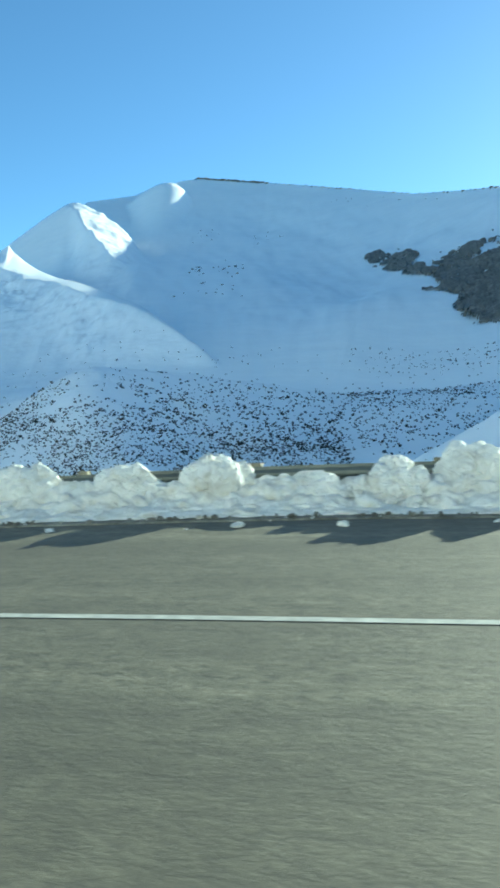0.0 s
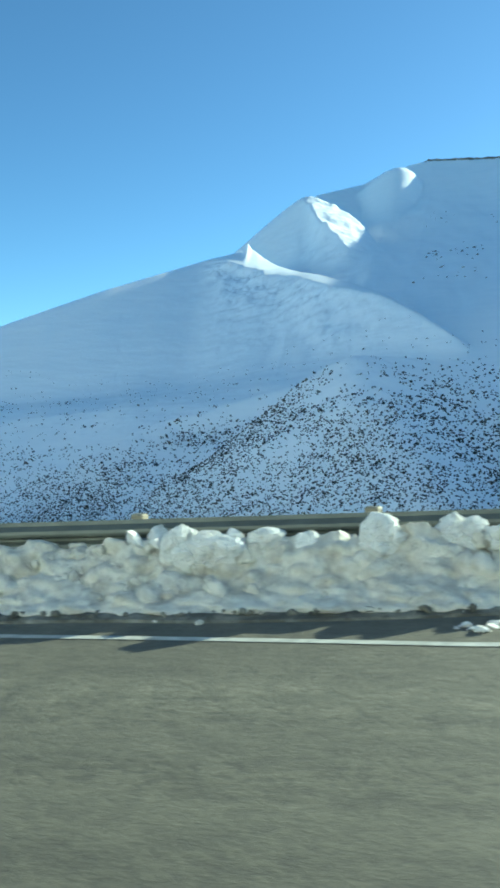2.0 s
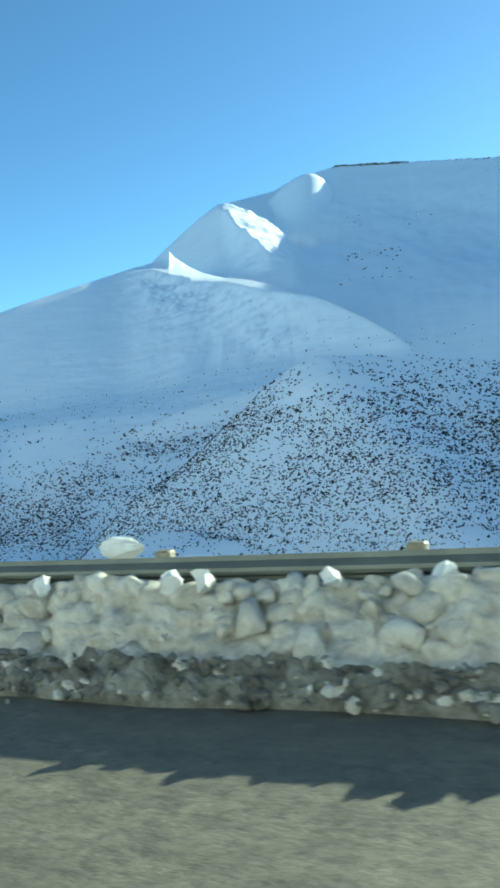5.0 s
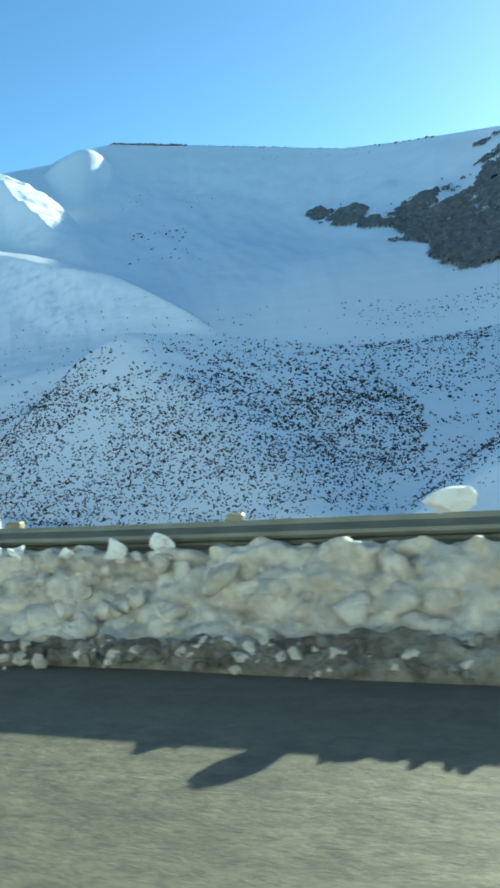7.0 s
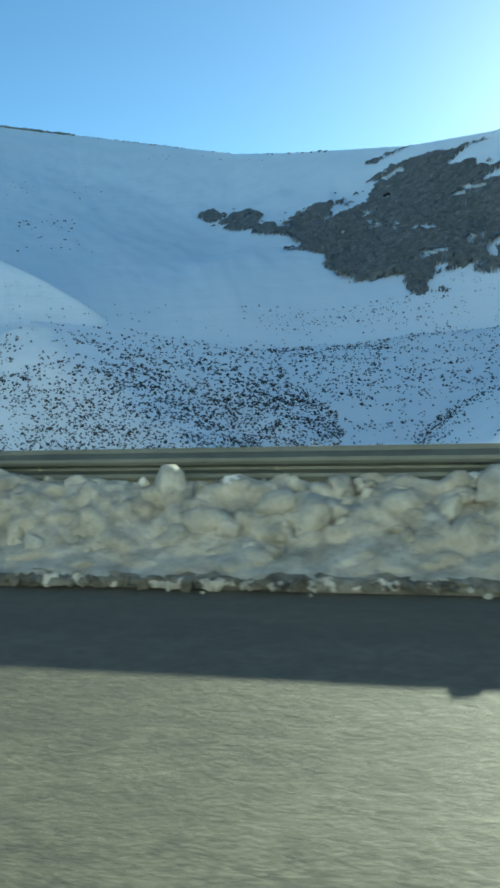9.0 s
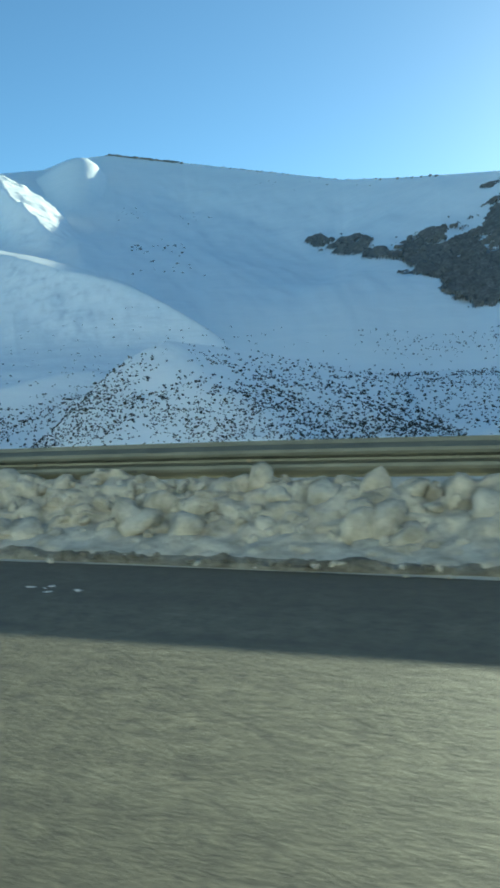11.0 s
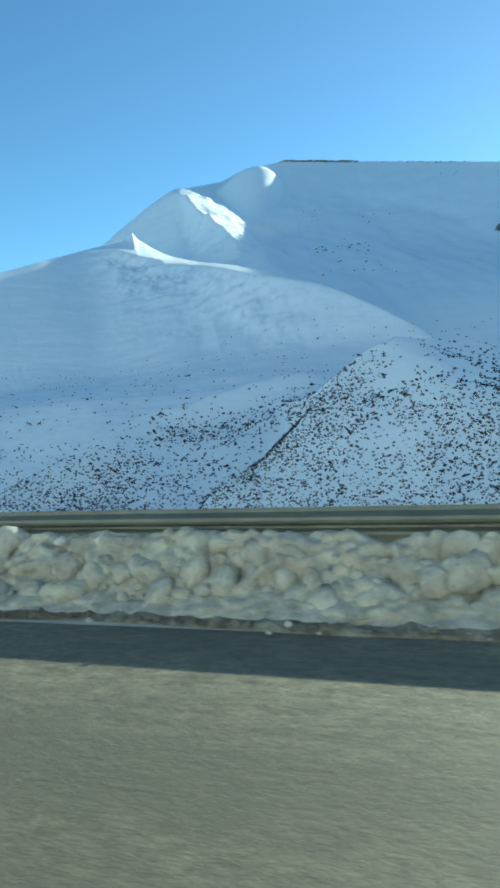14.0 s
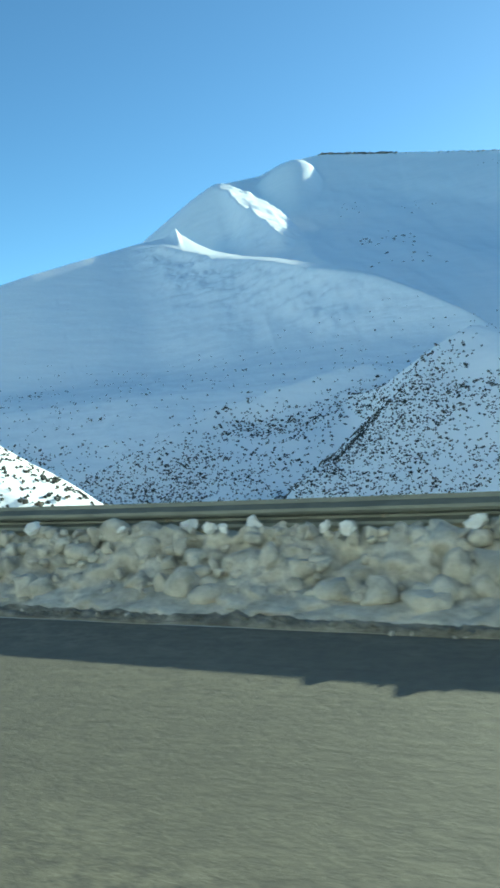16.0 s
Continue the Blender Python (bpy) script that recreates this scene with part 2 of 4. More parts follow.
# the far wall: slope of sight of its crest, and its distance, from left to right
# right of 0.42 the crest is unseen, added high to shade the scrub hill
SKY_A = (-0.62, -0.5, -0.445, -0.379, -0.345, -0.29, -0.187, -0.106, -0.01, 0.055, 0.121, 0.20, 0.296, 0.42, 0.55, 0.75, 1.2)
SKY_E = (0.08, 0.22, 0.2925, 0.2965, 0.309, 0.313, 0.300, 0.290, 0.278, 0.279, 0.282, 0.287, 0.304, 0.335, 0.365, 0.38, 0.36)
FAR_A, FAR_Y = (-0.5, -0.33, -0.2, -0.1, 0.0, 0.1, 0.2, 0.3, 0.45, 1.0), (2600, 3300, 3200, 2800, 2300, 1800, 1400, 1150, 1030, 950)
# the shoulders in front of it: crest slope of sight and distance
ONE_A = (-1.8, -1.3, -1.042, -0.908, -0.786, -0.676, -0.584, -0.547, -0.531, -0.51, -0.489, -0.449, -0.41, -0.35, -0.30, -0.25, -0.2, -0.1)
ONE_E = (0.05, 0.09, 0.152, 0.177, 0.199, 0.215, 0.228, 0.229, 0.227, 0.219, 0.209, 0.196, 0.189, 0.173, 0.157, 0.130, 0.10, 0.02)
ONE_Y = (800, 950, 1050, 1110, 1200, 1320, 1480, 1540, 1550, 1500, 1450, 1330, 1200, 1060, 970, 900, 850, 800)
KNOB_A, KNOB_E = (-0.575, -0.55, -0.54, -0.532, -0.525, -0.505, -0.48), (0.0, 0.002, 0.007, 0.017, 0.009, 0.003, 0.0)
TWO_A = (-0.9, -0.66, -0.60, -0.56, -0.528, -0.49, -0.458, -0.44, -0.41, -0.385, -0.365, -0.347, -0.325, -0.30, -0.25)
TWO_E = (0.0, 0.15, 0.205, 0.234, 0.2535, 0.277, 0.294, 0.2935, 0.277, 0.262, 0.246, 0.222, 0.195, 0.16, 0.08)
TWO_Y = (1700, 1950, 2000, 2030, 2050, 2080, 2100, 2100, 2060, 2000, 1920, 1840, 1700, 1500, 1200)
TIP_A = (-0.6, -0.42, -0.385, -0.362, -0.345, -0.333, -0.318, -0.302, -0.28)
TIP_E = (0.0, 0.24, 0.286, 0.302, 0.3095, 0.312, 0.308, 0.294, 0.238)
_A = np.arange(-1.9, 0.1, 0.001)
_K = np.exp(-0.5 * (np.arange(-24, 25) / 7.0) ** 2)


def softened(a, table_a, table_v, wide=1):
    """A table read with its corners rounded."""
    f = np.interp(_A, table_a, table_v)
    for _ in range(wide):
        f = np.convolve(np.pad(f, 24, mode="edge"), _K / _K.sum(), "valid")
    return np.interp(a, _A, f)


def crest_y(a):
    return np.interp(a, FAR_A, FAR_Y)


def soft_max(a, b, k):
    h = np.clip(0.5 + 0.5 * (a - b) / k, 0, 1)
    return b + (a - b) * h + k * h * (1 - h)


def shoulder(a, yy, crest, far, front, roll, gentle):
    """A spur seen against what is behind it: steep in front, rounded off below its crest, falling behind."""
    zc = crest * far
    d = far - yy
    bulge = (front - gentle) * np.minimum(d, roll) * np.clip(1 - np.maximum(d - roll, 0) / 420, 0, 1) ** 2
    return np.where(d > 0, zc - front * d + bulge, zc - 0.55 * (np.sqrt(d * d + 900) - 30))


_V = np.linspace(-0.6, 2.4, 1201)


def rounded(v, q):
    """A slope's profile with its bends rounded, sharp at the crest alone."""
    k = np.exp(-0.5 * (np.arange(-60, 61) / 24.0) ** 2)
    p = np.convolve(np.pad(np.interp(_V, v, q), 60, mode="edge"), k / k.sum(), "valid")
    sharp = np.clip(1 - np.abs(_V - 1.0) / 0.10, 0, 1)
    return p * (1 - sharp) + np.interp(_V, v, q) * sharp


STRAIGHT = rounded((-0.6, 0.0, 0.3, 0.7, 1.0, 1.25, 2.4), (-0.22, 0.0, 0.285, 0.68, 1.0, 0.95, 0.2))
BOWL = rounded((-0.6, 0.0, 0.06, 0.105, 0.31, 0.50, 0.72, 1.0, 1.25, 2.4), (-0.22, 0.0, 0.08, 0.14, 0.29, 0.43, 0.64, 1.0, 0.95, 0.2))


def back_z(x, y):
    yy = np.maximum(y - CY, 60.0)
    a = (x - CX) / yy
    ys, y0 = crest_y(a), 715.0
    v = (yy - y0) / (ys - y0)
    q, bowl = np.interp(v, _V, STRAIGHT), np.interp(v, _V, BOWL)
    c = np.clip((0.10 - a) / 0.12, 0, 1)
    z = CZ + np.interp(a, SKY_A, SKY_E) * ys * (q * (1 - c) + bowl * c) - 0.2 * np.maximum(0, y0 - yy)
    rough = fbm(x, y * 0.5, 420, 5, 0.5, 3) * 16 + fbm(x + 0.25 * y, y * 0.25, 90, 4, 0.5, 4) * 3.0
    rough = rough + fbm(a * 1500 + 0.12 * yy, 0.20 * yy, 110, 3, 0.45, 21) * 11.0
    z = z + rough * np.clip((yy - y0) / 300, 0, 1) * np.clip((1.0 - v) * 5, 0, 1)
    jag = fbm(x, y, 38, 4, 0.6, 15)
    lie = fbm(x - 0.5 * y, 0.3 * x + 0.9 * y, 60, 4, 0.6, 15)
    y1 = softened(a, ONE_A, ONE_Y, 3)
    deep = np.clip((y1 - yy) / 220, 0, 1)
    e1 = softened(a, ONE_A, ONE_E) * (1 - deep) + softened(a, ONE_A, ONE_E, 12) * deep + np.interp(a, KNOB_A, KNOB_E) * (1 - deep) ** 2
    foot = softened(a, (-1.0, -0.6, -0.3), (650, 690, 705), 6)
    roll = softened(a, (-0.60, -0.57, -0.53, -0.49, -0.45, -0.38, -0.33, -0.25), (0, 150, 200, 160, 115, 95, 40, 10), 6)
    one = shoulder(a, yy, e1, y1, np.maximum((e1 * y1 - 6) / np.maximum(y1 - foot - 40 - softened(a, (-0.6, -0.5), (90, 0), 6), 60), 0.3), roll * (1 + 0.3 * jag), softened(a, (-0.49, -0.45), (0.315, 0.265), 5)) + CZ
    one = one + (fbm(x, y, 190, 4, 0.45, 16) * softened(a, (-0.58, -0.5), (1.5, 4), 6) + jag * 0.5 * (roll > 0)) * np.clip((y1 - yy) / 150, 0.02, 1)
    two = shoulder(a, yy, softened(a, TWO_A, TWO_E), softened(a, TWO_A, TWO_Y, 3), softened(a, (-0.45, -0.37), (0.64, 0.58), 4), softened(a, (-0.45, -0.43, -0.38, -0.34), (60, 320, 380, 150), 2), 0.43) + CZ + lie * 7.0 * np.clip((a + 0.46) / 0.02, 0, 1)
    tip = shoulder(a, yy, softened(a, TIP_A, TIP_E), 2950.0, 0.60, 70, 0.41) + CZ + lie * 2.0 * np.clip((a + 0.35) / 0.02, 0, 1)
    return soft_max(soft_max(soft_max(z, tip, 22.0), two, 14.0), one, 4.0)


def ridge_x(y):
    """The crooked left ridge of the scrub hill, in plan."""
    return np.interp(y, (300, 390, 402, 454, 488, 500, 520, 640), (-322, -312, -290, -272, -256, -240, -243, -274)) + fbm(y, 0 * y, 40, 3, 0.5, 12) * 4


def hill_z(x, y):
    """The scrub hill across the valley: a hollowed front, a steep left flank and a falling back."""
    right = 35.4 - 0.30 * (x + 237) + 0.186 * (y - 499)
    west = 36.0 + 0.28 * (x + 237) + 0.524 * (y - 497)
    front = -soft_max(-right, -west, 9.0)
    front = front + fbm(x, y, 90, 4, 0.5, 7) * 2.5 + fbm(x, y, 14, 3, 0.55, 27) * 0.7
    front = front - 7.0 * np.exp(-((x + 132 + 0.45 * (y - 430)) / 26) ** 2) * np.clip((500 - y) / 60, 0, 1)
    left = front - 0.75 * np.maximum(ridge_x(y) - x, 0) + fbm(x, y, 30, 3, 0.5, 8) * 1.5
    yc = np.interp(x, (-280, -240, -205, -150, -88, 50), (525, 508, 565, 619, 676, 745))
    zc = np.interp(x, (-300, -250, -237, -205, -150, -88, 50), (12, 34, 40, 38, 32.5, 24, -6))
    top = zc - 0.22 * (y - yc) + fbm(x, y, 50, 3, 0.5, 13) * 1.5
    return np.minimum(np.minimum(front, left), top)


def spur_x(y):
    return np.interp(y, (430, 470, 547, 632, 700), (-470, -455, -436, -346, -300))


def spur_z(x, y):
    """The long foot of the shoulder, with a low spur running down it."""
    dx = x - spur_x(y)
    z = -12.0 + 0.042 * (x + 426) + 0.362 * np.minimum(y - 560, 80) + 0.16 * np.maximum(y - 640, 0) - 0.03 * np.maximum(-470 - x, 0)
    z = z + 12.0 * np.exp(-(dx / np.where(dx > 0, 34, 15)) ** 2) * np.clip((690 - y) / 60, 0, 1) - 1.5
    z = z + fbm(x, y, 80, 4, 0.5, 9) * 3.0 + fbm(x, y, 16, 3, 0.55, 29) * 0.6
    return z - 0.30 * np.maximum(x + 300, 0)


def right_spur_z(x, y):
    """A low rise at the foot of the slope below the crags."""
    ridge = 29 + 0.075 * (x + 84) - np.abs(y - 712 - 0.15 * (x + 84)) * 0.20
    return np.minimum(ridge, 29 + 0.5 * (x + 95)) + fbm(x, y, 55, 4, 0.5, 14) * 3


def gully_bank_z(x, y):
    """The smooth slope on the far side of the gully right of the scrub hill."""
    return np.minimum(-40 + 0.60 * (x + 41) - 0.11 * (y - 370) + fbm(x, y, 40, 4, 0.5, 33) * 1.5, 22) - 0.45 * np.maximum(250 - y, 0) - 0.3 * np.maximum(y - 470, 0)


def near_hill_z(x, y):
    return np.minimum(-19.3 + 0.52 * (-258.9 - x) + fbm(x, y, 18, 5, 0.55, 11) * 1.0, 14) - 0.45 * np.maximum(0, 100 - y) - 0.45 * np.maximum(0, y - 112)


def bank_z(x, y):
    """The embankment below the road, down to the valley floor."""
    s, n = along(np.clip(x, -300, 90), np.clip(y, -40, 200))
    d = np.maximum(0, n - rail_n(s) - 2.0)
    return np.maximum(GRADE * s - 2.5 - 0.36 * d, -80)


def land_z(x, y):
    near = np.maximum(np.maximum(hill_z(x, y), -80 + 0.03 * np.clip(y - 200, 0, 500)), np.maximum(right_spur_z(x, y), gully_bank_z(x, y)))
    z = soft_max(soft_max(back_z(x, y), spur_z(x, y), 26.0) - 3.0, near, 10.0)
    z = np.maximum(z, near_hill_z(x, y))
    return np.maximum(z, bank_z(x, y))


def build_ground():
    """One sheet of snow from the road to the horizon, finer where the valley opens."""
    az = np.concatenate([np.linspace(-180, -90, 20)[:-1], np.linspace(-90, -52, 100)[:-1], np.linspace(-52, 22, 740)[:-1],
                         np.linspace(22, 60, 90)[:-1], np.linspace(60, 180, 30)])
    r = np.concatenate([[0.5, 4], np.linspace(8, 140, 44)[:-1], np.linspace(140, 760, 230)[:-1], np.linspace(760, 1900, 220)[:-1], np.linspace(1900, 3450, 120)[:-1], np.geomspace(3450, 4800, 8)])
    A, Rr = np.meshgrid(np.radians(az), r, indexing="ij")
    X, Y = CX + Rr * np.sin(A), CY + Rr * np.cos(A)
    Z = land_z(X, Y)
    # unseen hillside added behind the drive, to reflect sunlight onto the shaded slopes
    rise = np.maximum(np.abs(Y) - 16, 0)
    behind = np.clip(GRADE * X, -14, 8) - 2.5 + 0.62 * np.minimum(rise, 520) + 0.12 * np.maximum(rise - 520, 0) + fbm(X, Y, 120, 4, 0.5, 5) * np.clip(rise / 12, 0, 12)
    mix = np.clip((np.abs(A) - radians(80)) / radians(14), 0, 1)
    Z = Z * (1 - mix) + behind * mix
    ob = grid_object("ground", np.stack([X, Y, Z], -1), SNOW_FAR, flip=True)
    return tagged(ob, "snow-covered mountainside and valley, mostly in blue shade; unseen hillside added behind the road", "snow ground", kind="structure")


build_ground()


def seen_at(a, e, start=620.0):
    """Where the line of sight with slopes a and e from the middle of the drive meets the far slope."""
    d = np.arange(start, 3300, 2.0)
    z = land_z(CX + a * d, CY + d)
    i = int(np.argmax(z > CZ + e * d))
    return CX + a * d[i], CY + d[i], float(z[i])


# ---- crags on the mountain ----
def crag(name, blobs, label, seed):
    """Bare rock standing out of the snow; blobs: ellipses (a, e, half width, half height, turn) as slopes of sight."""
    amin, amax = min(b[0] - b[2] for b in blobs) - 0.01, max(b[0] + b[2] for b in blobs) + 0.01
    a = np.arange(amin, amax, 0.0014)
    d = np.arange(780, 2050, 3.0)
    A, D = np.meshgrid(a, d, indexing="ij")
    X, Y = CX + A * D, CY + D
    Z = land_z(X, Y)
    Ee = (Z - CZ) / D
    m = np.full(A.shape, -9.0)
    for ba, be, bw, bh, turn in blobs:
        c, sn = math.cos(radians(turn)), math.sin(radians(turn))
        u, v = (A - ba) * c + (Ee - be) * sn, -(A - ba) * sn + (Ee - be) * c
        m = np.maximum(m, 1 - np.sqrt((u / bw) ** 2 + (v / bh) ** 2))
    m = m + 0.55 * fbm(X, Z * 2.2, 46, 5, 0.62, seed) * np.where(m > -0.9, 1, 0)
    lift = np.clip(m * 9, 0, 1) * (4.0 + 5.0 * np.abs(fbm(X, Z * 1.5, 30, 5, 0.6, seed + 1)) + 2.5 * fbm(X, Z, 9, 3, 0.6, seed + 2)) - 0.8
    Zr = Z + lift
    keep = (m[:-1, :-1] > 0) & (m[1:, 1:] > 0)
    holes = fbm(X, Z * 1.3, 24, 4, 0.6, seed + 3)[:-1, :-1] > 0.66
    ob = grid_object(name, np.stack([X, Y - 0.3 * lift, Zr], -1), ROCK, flip=True, keep=keep & ~holes, smooth=False)
    return tagged(ob, label, "rock outcrop", "crags on the slope")


crag("rock_outcrop", [(-0.043, 0.200, 0.015, 0.009, 0)], "small dark crag standing out of the shaded snow slope", 71)
crag("rock_outcrop", [(-0.002, 0.196, 0.026, 0.011, 15), (0.030, 0.183, 0.035, 0.006, -12)], "ragged dark rock band crossing the shaded snow slope", 75)
crag("rock_outcrop", [(0.085, 0.206, 0.024, 0.009, 18)], "dark tilted rock rib above the crag on the snow", 79)
crag("rock_outcrop", [(0.21, 0.222, 0.085, 0.050, 10), (0.30, 0.190, 0.14, 0.080, 0), (0.42, 0.20, 0.14, 0.12, 0), (0.093, 0.172, 0.055, 0.022, -22), (0.15, 0.158, 0.06, 0.040, -8), (0.20, 0.14, 0.03, 0.03, 0)],
     "large bare dark-grey cliff with patches of snow", 83)

ICO1, ICO2, ICO5 = ico(1), ico(2), ico(5)


def chunk(seed, level=2, cuts=9, rough=0.07):
    """An angular lump: a ball cut by planes."""
    r = np.random.RandomState(seed)
    v, f = (ICO1, ICO2)[level - 1]
    v = v * r.uniform(0.7, 1.3, 3)
    for _ in range(cuts):
        n = r.normal(size=3)
        n /= np.linalg.norm(n)
        over = np.maximum(v @ n - r.uniform(0.4, 0.75), 0)
        v = v - over[:, None] * n[None, :]
    return v + r.normal(size=v.shape) * rough, f


def clod(seed):
    """A broken lump of snow: dented, uneven, with a few flat breaks."""
    r = np.random.RandomState(seed)
    v, f = ICO2
    v = v * r.uniform(0.55, 1.45, 3)
    for _ in range(7):
        c = r.normal(size=3)
        c /= np.linalg.norm(c)
        v = v + c[None, :] * (r.uniform(-0.35, 0.45) * np.exp(-((v - c) ** 2).sum(1) / r.uniform(0.12, 0.4)))[:, None]
    for _ in range(3):
        n = r.normal(size=3)
        n /= np.linalg.norm(n)
        v = v - np.maximum(v @ n - r.uniform(0.45, 0.8), 0)[:, None] * n[None, :]
    return v + r.normal(size=v.shape) * 0.07, f


CHUNKS = [chunk(900 + i) for i in range(14)]
CLODS = [clod(930 + i) for i in range(24)]
PEBBLES = [chunk(950 + i, 1, 4, 0.12) for i in range(10)]


def turns_of(r, n, upright):
    """n random turns as matrices."""
    ang = r.uniform(0, 6.283, (n, 3))
    if upright:
        ang[:, :2] = 0
    m = np.repeat(np.eye(3)[None], n, 0)
    for k, (i, j) in enumerate(((1, 2), (2, 0), (0, 1))):
        c, sn = np.cos(ang[:, k]), np.sin(ang[:, k])
        one = np.repeat(np.eye(3)[None], n, 0)
        one[:, i, i], one[:, j, j], one[:, i, j], one[:, j, i] = c, c, -sn, sn
        m = one @ m
    return m


def scatter(name, kinds, places, sizes, mat, seed, squash=1.0, sink=0.3, upright=False, smooth=False):
    """Many pieces in one mesh."""
    r = np.random.RandomState(seed)
    places, sizes = np.asarray(places, float), np.asarray(sizes, float)
    pick = r.randint(len(kinds), size=len(places))
    V, F, base = [], [], 0
    for k, (v, f) in enumerate(kinds):
        at, size = places[pick == k], sizes[pick == k]
        w = np.einsum("nij,vj->nvi", turns_of(r, len(at), upright), v) * size[:, None, None]
        w[:, :, 2] *= squash
        w += at[:, None, :]
        w[:, :, 2] += ((0.5 - sink) * size * squash)[:, None]
        V.append(w.reshape(-1, 3))
        F.append((f[None] + (base + np.arange(len(at)) * len(v))[:, None, None]).reshape(-1, 3))
        base += len(at) * len(v)
    return soup_object(name, np.concatenate(V), np.concatenate(F), mat, smooth)


def ridge_rocks():
    r = np.random.RandomState(101)
    places, sizes = [], []
    for a, n in [(x, 3) for x in np.arange(-0.295, -0.20, 0.0016)] + [(x, 1) for x in np.arange(-0.20, -0.09, 0.004)] + [(x, 1) for x in np.arange(-0.09, 0.10, 0.009)]:
        for _ in range(n):
            if r.rand() < 0.25:
                continue
            aa = a + r.uniform(-0.003, 0.003)
            d = float(crest_y(aa)) - r.uniform(2, 14)
            x, y = CX + aa * d, CY + d
            places.append((x, y, float(land_z(np.array(x), np.array(y)))))
            sizes.append(r.uniform(4.0, 9.0) if a < -0.2 else r.uniform(2.6, 6.0))
    for ca, ce, wa, we, n in ((-0.268, 0.196, 0.010, 0.006, 14), (-0.225, 0.197, 0.03, 0.010, 16), (-0.27, 0.241, 0.03, 0.012, 10), (-0.19, 0.235, 0.03, 0.012, 8), (-0.05, 0.272, 0.06, 0.006, 12), (-0.24, 0.17, 0.05, 0.02, 14)):
        for k in range(n):
            x, y, z = seen_at(ca + r.normal() * wa * 0.5, ce + r.normal() * we * 0.5)
            places.append((x, y, z))
            sizes.append(r.uniform(1.3, 3.8) * (2.8 if k == 0 and wa < 0.02 else 1))
    return tagged(scatter("ridge_rocks", CHUNKS, np.array(places), sizes, ROCK, 5, 0.6), "dark rocks strung along the snowy ridge and scattered below it", "rocks", kind="stuff")


ridge_rocks()


# ---- scrub on the hills ----
def bush_kind(seed):
    """A low ragged bush: a few small lumps grown together."""
    r = np.random.RandomState(seed)
    V, F, base = [], [], 0
    for _ in range(4):
        v, f = PEBBLES[r.randint(len(PEBBLES))]
        V.append(v * r.uniform(0.35, 0.60) + np.array([*r.normal(size=2) * 0.36, r.uniform(-0.1, 0.45)]))
        F.append(f + base)
        base += len(v)
    return np.concatenate(V), np.concatenate(F)


BUSHES = [bush_kind(300 + i) for i in range(12)]


def clump_places(r, spots):
    """Dense little thickets: x, y, spread and count of each."""
    x = np.concatenate([lx + r.normal(size=n) * w for lx, ly, w, n in spots])
    return x, np.concatenate([ly + r.normal(size=n) * w for lx, ly, w, n in spots])


